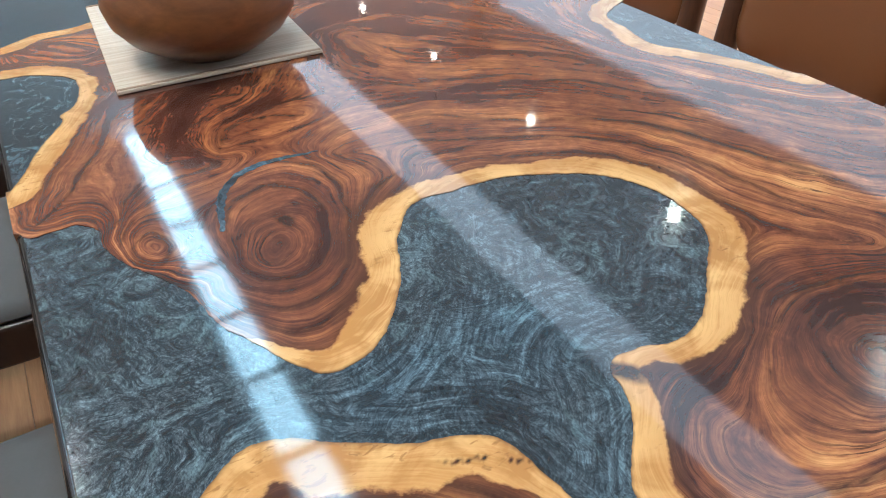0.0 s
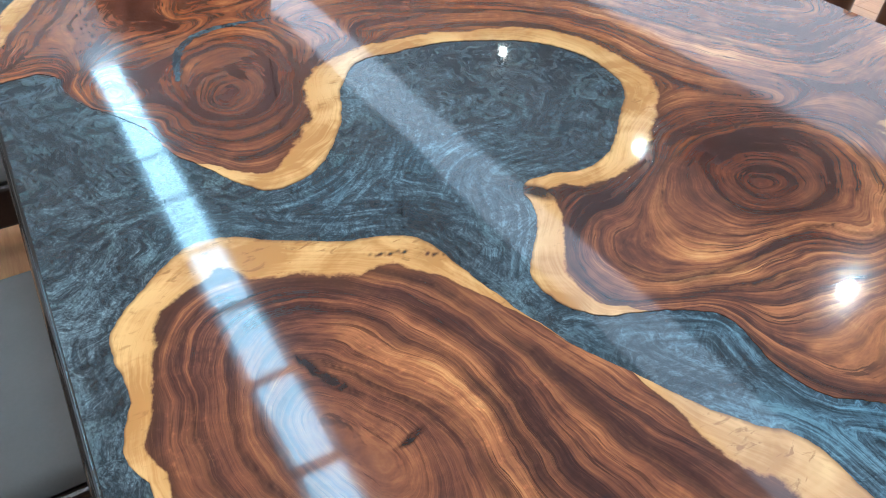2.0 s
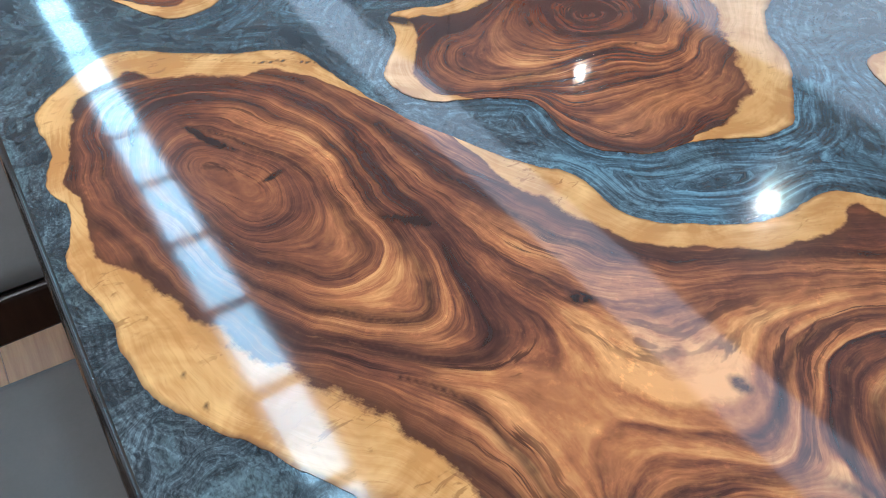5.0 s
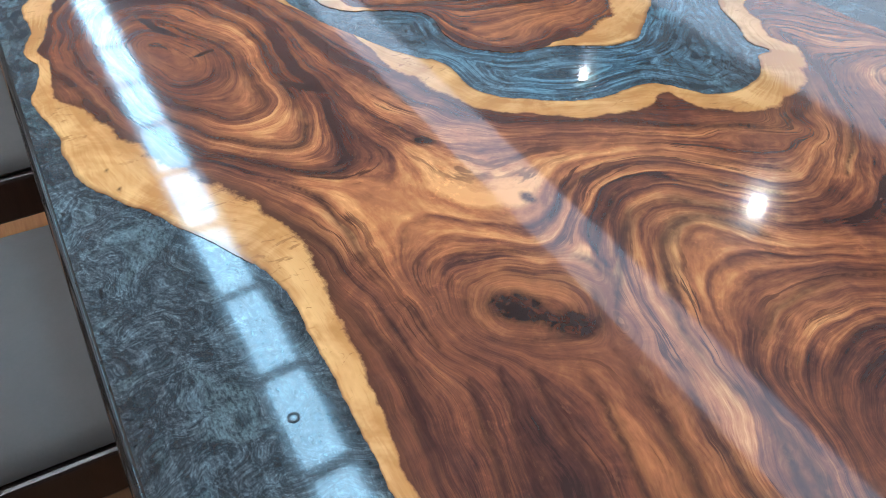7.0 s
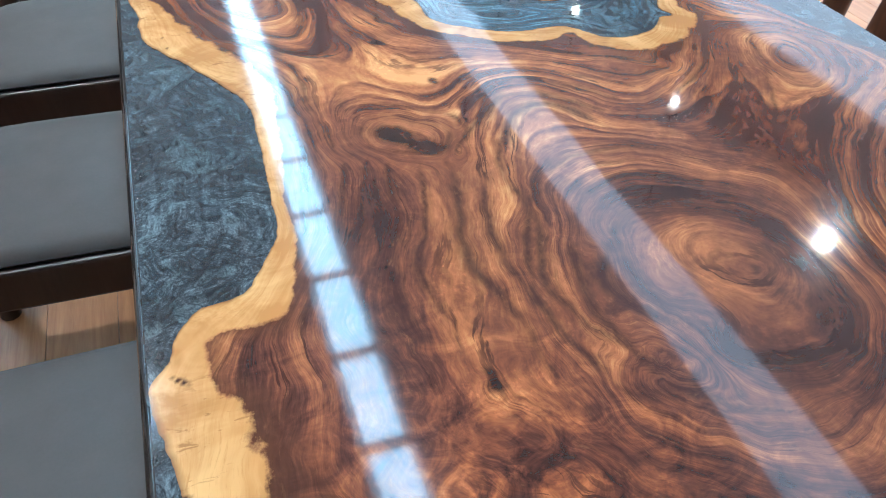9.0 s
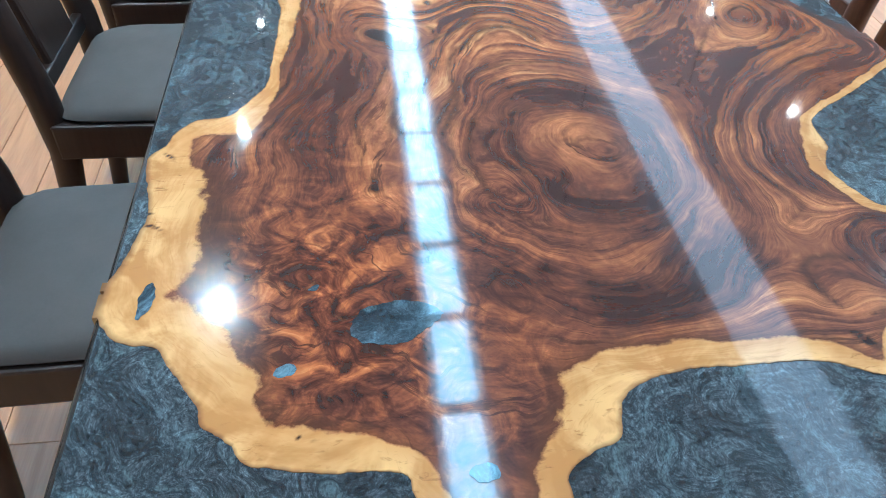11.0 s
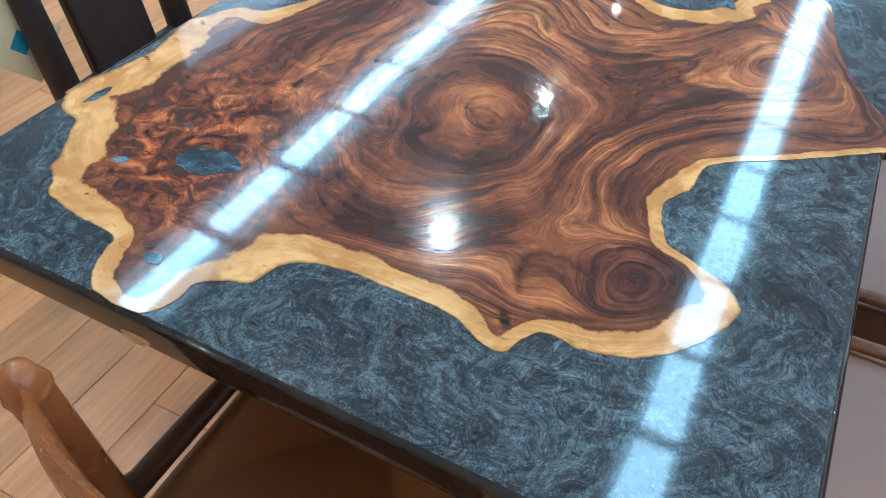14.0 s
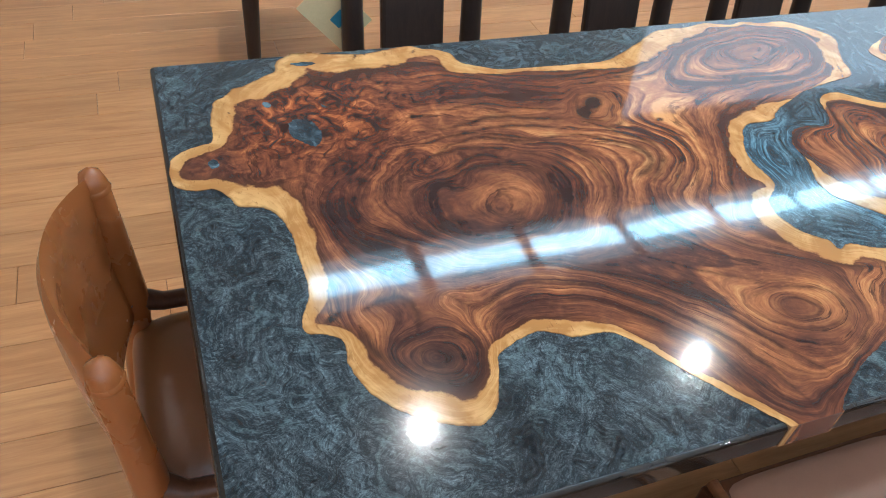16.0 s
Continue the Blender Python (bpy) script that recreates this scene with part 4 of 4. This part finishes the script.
    # skirt down to the underside
    n0 = len(x)
    a = np.concatenate([faces[:, [0, 1]], faces[:, [1, 2]], faces[:, [2, 3]], faces[:, [3, 0]]])
    key = np.sort(a, 1)
    _, first, count = np.unique(key[:, 0].astype(np.int64) * n0 + key[:, 1], return_index=True, return_counts=True)
    border = a[first[count == 1]]
    low = np.unique(border)
    down = np.full(n0, -1)
    down[low] = n0 + np.arange(len(low))
    skirt = np.stack([border[:, 1], border[:, 0], down[border[:, 0]], down[border[:, 1]]], 1)
    verts = np.concatenate([np.stack([x, y, np.full(n0, TOP)], 1), np.stack([x[low], y[low], np.full(len(low), TOP - THICK + 0.004)], 1)])
    everything = np.concatenate([faces, skirt])
    me = bpy.data.meshes.new(name)
    me.from_pydata(verts.tolist(), [], everything.tolist())
    for key, values in (("ring", ring), ("sap", np.minimum(sap, 3.0)), ("knot", dark), ("burl", burl), ("shade", shade), ("vein", vein)):
        at = me.attributes.new(key, "FLOAT", "POINT")
        at.data.foreach_set("value", np.concatenate([values, values[low]]).astype(np.float32))
    me.materials.append(WOOD)
    ob = new(name, me)
    ob.parent = table
    return tagged(ob, label)


table = thing("dining_table", "long polished river table of live-edge wood and blue resin", "table")
smooth(part("resin_top", box(0, WIDE, 0, LONG, TOP - THICK, TOP - 0.0012, 0.009, 6), DEEP_RESIN, table, "dark glossy resin body showing along the table's edge"))
near_line = curve_through(SLAB_NEAR_END + SLAB_LEFT_SIDE + SLAB_LOBE + SLAB_RIVER_SIDE, [(1.30, 0.83), (1.30, 0.74)])
far_line = curve_through(FAR_BAY + FAR_LOBE, [(1.30, 1.33), (1.30, 3.5), (-0.2, 3.5), (-0.2, 2.15)], seed=9)
pockets = [curve_through(POCKET_LEFT, [(-0.2, 2.19), (-0.2, 2.63)], seed=13), curve_through(POCKET_CORNER, [(0.3, 3.5), (-0.2, 3.5), (-0.2, 2.77)], seed=17), curve_through(POCKET_RIGHT, [(1.3, 2.345), (1.3, 1.92)], seed=21)]


def resin_sheet():
    """The polished face of the resin, which knows how far its banks are."""
    step = 0.009
    nx, ny = int((WIDE - 0.008) / step), int((LONG - 0.008) / step)
    gx, gy = (a.ravel() for a in np.meshgrid(np.linspace(0.0085, WIDE - 0.0085, nx), np.linspace(0.0085, LONG - 0.0085, ny)))
    banks = np.concatenate([p[l > 0] for p, l in [near_line, far_line, *pockets]])
    far, _ = nearest(banks, gx, gy)
    pearl = np.exp(-(((gx - 0.60) / 0.32) ** 2 + ((gy - 1.22) / 0.28) ** 2)) + 0.55 * np.exp(-(((gx - 0.33) / 0.16) ** 2 + ((gy - 1.66) / 0.07) ** 2))
    pearl = np.clip(pearl * (0.75 + 0.5 * field_noise(gx / 0.09, gy / 0.09, 71)), 0, 1)
    k = (np.arange(ny - 1)[:, None] * nx + np.arange(nx - 1)[None, :]).ravel()
    me = bpy.data.meshes.new("resin_face")
    me.from_pydata(np.stack([gx, gy, np.full(len(gx), TOP - 0.0008)], 1).tolist(), [], np.stack([k, k + 1, k + nx + 1, k + nx], 1).tolist())
    for key, values in (("bank", far), ("pearl", pearl)):
        me.attributes.new(key, "FLOAT", "POINT").data.foreach_set("value", values.astype(np.float32))
    me.materials.append(RESIN)
    ob = new("resin_face", me)
    ob.parent = table


resin_sheet()
slab("wood_slab", near_line, [], GRAIN_NEAR, TONES_NEAR, KNOTS_NEAR, table, "figured brown heartwood slab with pale sapwood edge", 31)
slab("wood_slab", far_line, pockets, GRAIN_FAR, TONES_FAR, KNOTS_FAR, table, "figured brown slab with a deep resin bay", 47)


def resin_fill(points, seed, label="small resin filling in the wood"):
    """A small pool of resin in a hollow of the wood."""
    line, _ = curve_through([*points, points[0]], step=0.002, rough=0.003, seed=seed)
    bm = bmesh.new()
    up = [bm.verts.new((x, y, TOP + 0.0006)) for x, y, _ in line[:-1]]
    dn = [bm.verts.new((x, y, TOP - 0.004)) for x, y, _ in line[:-1]]
    bm.faces.new(up)
    for i in range(len(up)):
        bm.faces.new((up[i], dn[i], dn[(i + 1) % len(up)], up[(i + 1) % len(up)]))
    bmesh.ops.recalc_face_normals(bm, faces=bm.faces[:])
    ob = part("resin_fill", bm, RESIN, table, label)
    ob.data.attributes.new("pearl", "FLOAT", "POINT").data.foreach_set("value", [0.55] * len(ob.data.vertices))
    return ob


def bubble(x, y, r=0.0045):
    """A tiny ring left by a bubble in the resin."""
    bm = bmesh.new()
    a, b = [], []
    for k in range(20):
        c, s = math.cos(k * math.pi / 10), math.sin(k * math.pi / 10)
        a.append(bm.verts.new((x + r * c, y + r * s, TOP - 0.0003)))
        b.append(bm.verts.new((x + 0.62 * r * c, y + 0.62 * r * s, TOP - 0.0003)))
    for k in range(20):
        bm.faces.new((a[k], a[(k + 1) % 20], b[(k + 1) % 20], b[k]))
    part("bubble_ring", bm, STEEL, table, "dark bubble ring in the resin")


for x, y in ((0.853, 0.078), (0.528, 0.035), (0.113, 0.853), (0.716, 0.085)):
    bubble(x, y)


def blot(x, y, a, b, turn):
    c, s = math.cos(radians(turn)), math.sin(radians(turn))
    return [(x + a * math.cos(k) * c - b * math.sin(k) * s, y + a * math.cos(k) * s + b * math.sin(k) * c) for k in (math.pi * i / 5 for i in range(10))]


resin_fill([(0.347, 0.262), (0.318, 0.285), (0.270, 0.277), (0.252, 0.250), (0.272, 0.230), (0.312, 0.233)], 3, "blue resin pool in the burl")
resin_fill(blot(0.048, 0.305, 0.007, 0.026, -8), 4)
resin_fill(blot(0.191, 0.203, 0.010, 0.007, 20), 5)
resin_fill(blot(0.361, 0.080, 0.012, 0.009, 0), 6)
resin_fill(blot(0.216, 0.310, 0.007, 0.004, 30), 7)
resin_fill([(0.211, 1.985), (0.222, 2.045), (0.240, 2.082), (0.276, 2.110), (0.325, 2.115), (0.380, 2.104), (0.322, 2.107), (0.279, 2.100), (0.244, 2.068), (0.227, 2.025), (0.217, 1.985)], 8, "curved resin-filled crack")

for y in (0.55, 2.75):
    leg = part("table_leg", box(0.20, 0.90, y - 0.05, y + 0.05, 0.0, 0.012, 0.003), STEEL, table)
    part("upright", box(0.24, 0.32, y - 0.04, y + 0.04, 0.012, TOP - THICK, 0.003), STEEL, leg)
    part("upright", box(0.80, 0.88, y - 0.04, y + 0.04, 0.012, TOP - THICK, 0.003), STEEL, leg)
    part("top_plate", box(0.33, 0.79, y - 0.04, y + 0.04, TOP - THICK - 0.012, TOP - THICK, 0.003), STEEL, leg)

# ---- on the table ----
mat = box(-0.17, 0.17, -0.235, 0.235, 0, 0.006, 0.0015)
table_mat = tagged(part("table_mat", mat, MAT_WOVEN), "pale washed reed table mat under the wooden bowl", "mat")
for a, b in ((-0.2325, -0.2265), (0.2265, 0.2325)):
    part("hem", box(-0.169, 0.169, a, b, 0.0055, 0.0075, 0.0008, 1), MAT_HEM, table_mat, "darker stitched hem")
table_mat.matrix_world = pose(0.361, 2.667, TOP + 0.0015, 0, 0, -3)
table_mat.location.z = TOP + 0.001

bowl = turned([(0.0001, 0.006), (0.072, 0.0), (0.080, 0.004), (0.105, 0.018), (0.140, 0.042), (0.163, 0.073), (0.171, 0.105), (0.165, 0.140), (0.155, 0.160), (0.148, 0.163), (0.142, 0.158), (0.150, 0.138),
               (0.157, 0.105), (0.150, 0.075), (0.128, 0.048), (0.095, 0.028), (0.06, 0.018), (0.0001, 0.016)], 72)
for v in bowl.verts:
    v.co += Vector((v.co.x, v.co.y, 0)) * 0.022 * noise.noise(v.co * 7)
wooden_bowl = tagged(smooth(part("wooden_bowl", bowl, BOWL_WOOD), 60), "large turned brown wooden bowl standing on a mat", "bowl")
wooden_bowl.matrix_world = pose(0.359, 2.540, TOP + 0.0072) @ Matrix.Scale(0.94, 4)


# ---- chairs ----
def cushion(x0, x1, y0, y1, z0, z1, crown=0.012, n=14, power=5.0):
    """A padded block with rounded sides and a crowned top."""
    bm = bmesh.new()
    rows = {}
    cx, cy, hx, hy = (x0 + x1) / 2, (y0 + y1) / 2, (x1 - x0) / 2, (y1 - y0) / 2
    for side in (1, -1):
        for j in range(n + 1):
            for i in range(n + 1):
                u, v = math.sin((2 * i / n - 1) * math.pi / 2), math.sin((2 * j / n - 1) * math.pi / 2)
                k = max(abs(u), abs(v), 1e-6)
                h = max(0.0, 1 - abs(u) ** power) ** (1 / 2.2) * max(0.0, 1 - abs(v) ** power) ** (1 / 2.2)
                r = (abs(u) ** 8 + abs(v) ** 8) ** (1 / 8)
                s = k / r if r > 0 else 1
                mid = z0 + (z1 - z0) * 0.4
                z = mid + h * (z1 - mid + crown * (1 - u * u) * (1 - v * v)) if side > 0 else mid - h * (mid - z0)
                edge = i in (0, n) or j in (0, n)
                if side < 0 and edge:
                    rows[side, i, j] = rows[1, i, j]
                else:
                    rows[side, i, j] = bm.verts.new((cx + hx * u * s, cy + hy * v * s, z))
        for j in range(n):
            for i in range(n):
                q = [rows[side, i, j], rows[side, i + 1, j], rows[side, i + 1, j + 1], rows[side, i, j + 1]]
                bm.faces.new(q if side > 0 else q[::-1])
    return bm


def grey_chair():
    """Dark framed dining chair, facing +x, with its origin on the floor under the seat's middle."""
    c = thing("dining_chair", "dark wooden dining chair with a grey padded seat", "chair", "grey chairs along the table")
    smooth(part("seat", cushion(-0.22, 0.22, -0.205, 0.205, 0.425, 0.475), GREY_FABRIC, c, "grey leatherette seat pad"))
    part("seat_frame", box(-0.225, 0.225, -0.212, 0.212, 0.355, 0.437, 0.006), DARK_WOOD, c)
    for y in (-0.175, 0.175):
        smooth(part("front_leg", tube([(0.195, y, 0.0), (0.195, y, 0.36)], [0.016, 0.024], 10), DARK_WOOD, c))
        smooth(part("back_post", tube([(-0.27, y, 0.0), (-0.225, y, 0.36), (-0.235, y, 0.50), (-0.275, y, 0.75), (-0.32, y, 0.97)], [0.022, 0.032, 0.032, 0.028, 0.022], 10), DARK_WOOD, c))
    b = box(-0.016, 0.016, -0.092, 0.092, 0.0, 0.42, 0.010)
    bmesh.ops.transform(b, matrix=pose(-0.243, 0, 0.50, 0, -10.5, 0), verts=b.verts[:])
    part("splat", b, DARK_WOOD, c)
    rail = box(-0.014, 0.014, -0.19, 0.19, -0.035, 0.035, 0.008)
    bmesh.ops.transform(rail, matrix=pose(-0.313, 0, 0.93, 0, -10.5, 0), verts=rail.verts[:])
    part("top_rail", rail, DARK_WOOD, c)
    part("back_rail", box(-0.25, -0.226, -0.17, 0.17, 0.475, 0.515, 0.005), DARK_WOOD, c)
    return c


chair = grey_chair()
chair.matrix_basis = pose(-0.125, 0.71, 0, 0, 0, 1.5)
for y, turn in ((1.34, -1.0), (1.915, 1.0), (2.61, -2.0), (3.22, 1.0)):
    copy_thing(chair, pose(-0.125, y, 0, 0, 0, turn))


spare = copy_thing(chair, pose(-1.357, 0.576, 0, 0, 0, 171))
tagged(spare, "dark wooden chair with grey seat standing apart in the aisle", "chair", "chairs of the next table")


def leather_chair():
    """Brown chair with a padded back, facing +x, with its origin on the floor under the seat's middle."""
    c = thing("leather_chair", "brown wooden chair with leather seat and padded back", "chair", "leather chairs along the table")
    smooth(part("seat", cushion(-0.24, 0.23, -0.235, 0.235, 0.405, 0.452, 0.012), ROSE_LEATHER, c, "rosy brown leather seat"))
    part("seat_frame", box(-0.235, 0.235, -0.24, 0.24, 0.36, 0.432, 0.006), WALNUT, c)
    for y in (-0.232, 0.232):
        smooth(part("side_rail", tube([(-0.24, y, 0.452), (0.0, y * 1.02, 0.455), (0.225, y, 0.452)], 0.012, 10), GLOSSY_RAIL, c, "glossy varnished side rail"))
    for y in (-0.225, 0.225):
        smooth(part("front_leg", tube([(0.205, y * 0.95, 0.0), (0.205, y * 0.95, 0.37)], [0.017, 0.025], 10), WALNUT, c))
        smooth(part("back_post", tube([(-0.29, y, 0.0), (-0.24, y, 0.38), (-0.25, y, 0.52), (-0.29, y, 0.78), (-0.33, y, 0.96)], [0.020, 0.030, 0.030, 0.027, 0.020], 12), WALNUT, c))
    back = cushion(-0.205, 0.205, -0.205, 0.205, -0.03, 0.03, 0.010)
    bmesh.ops.transform(back, matrix=pose(-0.283, 0, 0.752, 0, 0, 0) @ pose(0, 0, 0, 0, 80, 0) @ pose(0, 0, 0, 0, 0, 90), verts=back.verts[:])
    smooth(part("backrest", back, BROWN_LEATHER, c, "padded brown leather backrest"))
    part("back_rail", box(-0.262, -0.232, -0.21, 0.21, 0.488, 0.530, 0.006), WALNUT, c)
    return c


brown = leather_chair()
brown.matrix_basis = pose(1.255, 0.435, 0, 0, 0, 180)
for y, turn in ((1.025, 180), (1.615, 181), (2.195, 179.5), (2.765, 180)):
    copy_thing(brown, pose(1.255, y, 0, 0, 0, turn))


def barrel_chair():
    """Low caramel chair with a bowed back between two rounded posts, facing +y."""
    c = thing("barrel_chair", "caramel leather chair with a bowed back at the table's end", "chair")
    half, top = 0.206, 0.775
    bm = bmesh.new()
    n, m = 24, 18
    grid = {}
    for face in (0, 1):
        for i in range(n + 1):
            a = -1 + 2 * i / n
            for j in range(m + 1):
                h = j / m
                bow = 0.066 * (1 - a * a) * (0.55 + 0.50 * h)
                lean = -0.018 * h - 0.012 * math.sin(math.pi * h)
                rise = 0.02 * (1 - a * a)
                thick = 0.013 * math.sqrt(max(0.0, 1 - (2 * h - 1) ** 6)) * math.sqrt(max(0.05, 1 - a ** 8))
                y = -bow + lean + (thick if face else -thick)
                grid[face, i, j] = bm.verts.new((half * a * (1 - 0.04 * (1 - h)), y, 0.44 + (top - 0.44) * h + rise * h))
        for i in range(n):
            for j in range(m):
                q = [grid[face, i, j], grid[face, i + 1, j], grid[face, i + 1, j + 1], grid[face, i, j + 1]]
                bm.faces.new(q if not face else q[::-1])
    ring = [(i, 0) for i in range(n)] + [(n, j) for j in range(m)] + [(i, m) for i in range(n, 0, -1)] + [(0, j) for j in range(m, 0, -1)]
    for a, b in zip(ring, ring[1:] + ring[:1]):
        bm.faces.new((grid[0, a[0], a[1]], grid[1, a[0], a[1]], grid[1, b[0], b[1]], grid[0, b[0], b[1]]))
    bmesh.ops.recalc_face_normals(bm, faces=bm.faces[:])
    smooth(part("backrest", bm, TAN_LEATHER, c, "bowed caramel leather back"), 60)
    for s in (-1, 1):
        smooth(part("back_post", tube([(s * half * 0.94, -0.055, 0.0), (s * half * 0.97, -0.008, 0.38), (s * half, 0.0, 0.48), (s * half * 1.01, -0.010, 0.65), (s * half * 1.01, -0.018, 0.755), (s * half * 1.01, -0.020, 0.777), (s * half * 1.01, -0.020, 0.787)],
                                      [0.022, 0.028, 0.029, 0.025, 0.024, 0.018, 0.004], 14), TAN_LEATHER, c, "leather-wrapped post with a rounded end"), 60)
        smooth(part("collar", tube([(s * half * 1.01, -0.0165, 0.738), (s * half * 1.01, -0.0172, 0.744), (s * half * 1.01, -0.0180, 0.750)], [0.0245, 0.0272, 0.0245], 14), TAN_LEATHER, c, "stitched leather collar"), 60)
        smooth(part("front_leg", tube([(s * 0.20, 0.42, 0.0), (s * 0.20, 0.42, 0.41)], [0.018, 0.024], 12), WALNUT, c))
        smooth(part("side_rail", tube([(s * half * 0.98, -0.01, 0.485), (s * 0.216, 0.05, 0.447), (s * 0.220, 0.2, 0.440), (s * 0.216, 0.42, 0.435)], [0.026, 0.019, 0.018, 0.018], 12), WALNUT, c))
    smooth(part("seat", cushion(-0.210, 0.210, -0.02, 0.45, 0.385, 0.438, 0.012), SHADED_LEATHER, c, "caramel leather seat in a shaded tone"))
    return c


end_chair = barrel_chair()
end_chair.matrix_basis = pose(0.575, -0.098, 0)

# ---- loose things ----
def price_tag(label, face, ink, half, tall, spot, m):
    """A card tag with one printed patch, on a beaded string."""
    tag = thing("price_tag", label, "tag")
    part("card", box(-half, half, -0.0012, 0.0012, -tall, tall, 0.0006, 1), face, tag)
    part("print", box(spot[0] - 0.02, spot[0] + 0.02, spot[2], spot[2] + 0.0008, spot[1] - 0.0175, spot[1] + 0.0175), ink, tag, "small printed patch")
    side = -1 if spot[2] > 0 else 1
    points = [(side * (half - 0.01), 0, tall - 0.005), (side * (half - 0.002), 0.0, tall + 0.02), (side * (half - 0.01), 0.0, tall + 0.05)]
    string = tube(points, 0.0015, 6)
    for k in range(5):
        bmesh.ops.create_uvsphere(string, u_segments=8, v_segments=6, radius=0.0045, matrix=pose(side * (half - 0.01 + 0.008 * math.sin(k * 0.8)), 0, tall + 0.011 * k))
    smooth(part("beaded_string", string, WHITE_PLASTIC, tag, "white beaded string"))
    tag.matrix_basis = m
    return tag


price_tag("cream card tag with a blue square hanging on a chair", PAPER, BLUE_INK, 0.06, 0.085, (0, -0.0175, 0.0014), pose(-0.405, 0.487, 0.642, 8, 45, -90))
price_tag("ochre card tag hanging on a leather chair", OCHRE, GREY_INK, 0.048, 0.082, (0.01, -0.064, -0.0022), pose(1.405, 1.335, 0.477, 0, -43, 12))

# sapwood that breaks through the table's end below the tip of the slab
tip = bmesh.new()
ring = [tip.verts.new((0.397 + 0.019 * math.cos(a) * (1 + 0.25 * math.sin(3 * a)), -0.0012, TOP - 0.041 + 0.010 * math.sin(a) * (1 + 0.2 * math.cos(2 * a)))) for a in (math.pi * k / 12 for k in range(24))]
inner = [tip.verts.new(v.co + Vector((0, 0.004, 0))) for v in ring]
tip.faces.new(ring)
for k in range(24):
    tip.faces.new((ring[k], inner[k], inner[(k + 1) % 24], ring[(k + 1) % 24]))
bmesh.ops.recalc_face_normals(tip, faces=tip.faces[:])
part("sapwood_tip", tip, SAPWOOD, table, "pale sapwood showing in the table's end")

# ---- floor boards ----
boards = []
board_meshes = {}


def board_mesh(length, wide):
    if (length, wide) not in board_meshes:
        bm = box(-wide / 2, wide / 2, -length / 2, length / 2, -0.012, 0.0, 0.0011, 1)
        me = bpy.data.meshes.new("board")
        bm.to_mesh(me)
        bm.free()
        me.materials.append(OAK)
        board_meshes[length, wide] = me
    return board_meshes[length, wide]


rng = random.Random(4)
rest = bmesh.new()
x = X0
while x < X1 - 0.01:
    y = Y0 - rng.random() * 1.2
    while y < Y1:
        a, b = max(y, Y0), min(y + 1.2, Y1)
        if b - a > 0.06:
            if -2.6 < x < 2.9 and -2.0 < (a + b) / 2 < 4.6 and b - a > 1.19:
                ob = new("board", board_mesh(1.1985, 0.1468))
                ob.matrix_basis = pose(x + 0.074, (a + b) / 2, 0.0)
                ob.parent = floor
            else:
                bmesh.ops.create_cube(rest, size=1, matrix=Matrix.LocRotScale((x + 0.074, (a + b) / 2, -0.006), None, (0.1468, b - a - 0.0015, 0.012)))
        y += 1.2
    x += 0.148
tagged(part("far_boards", rest, OAK, floor), kind="stuff")
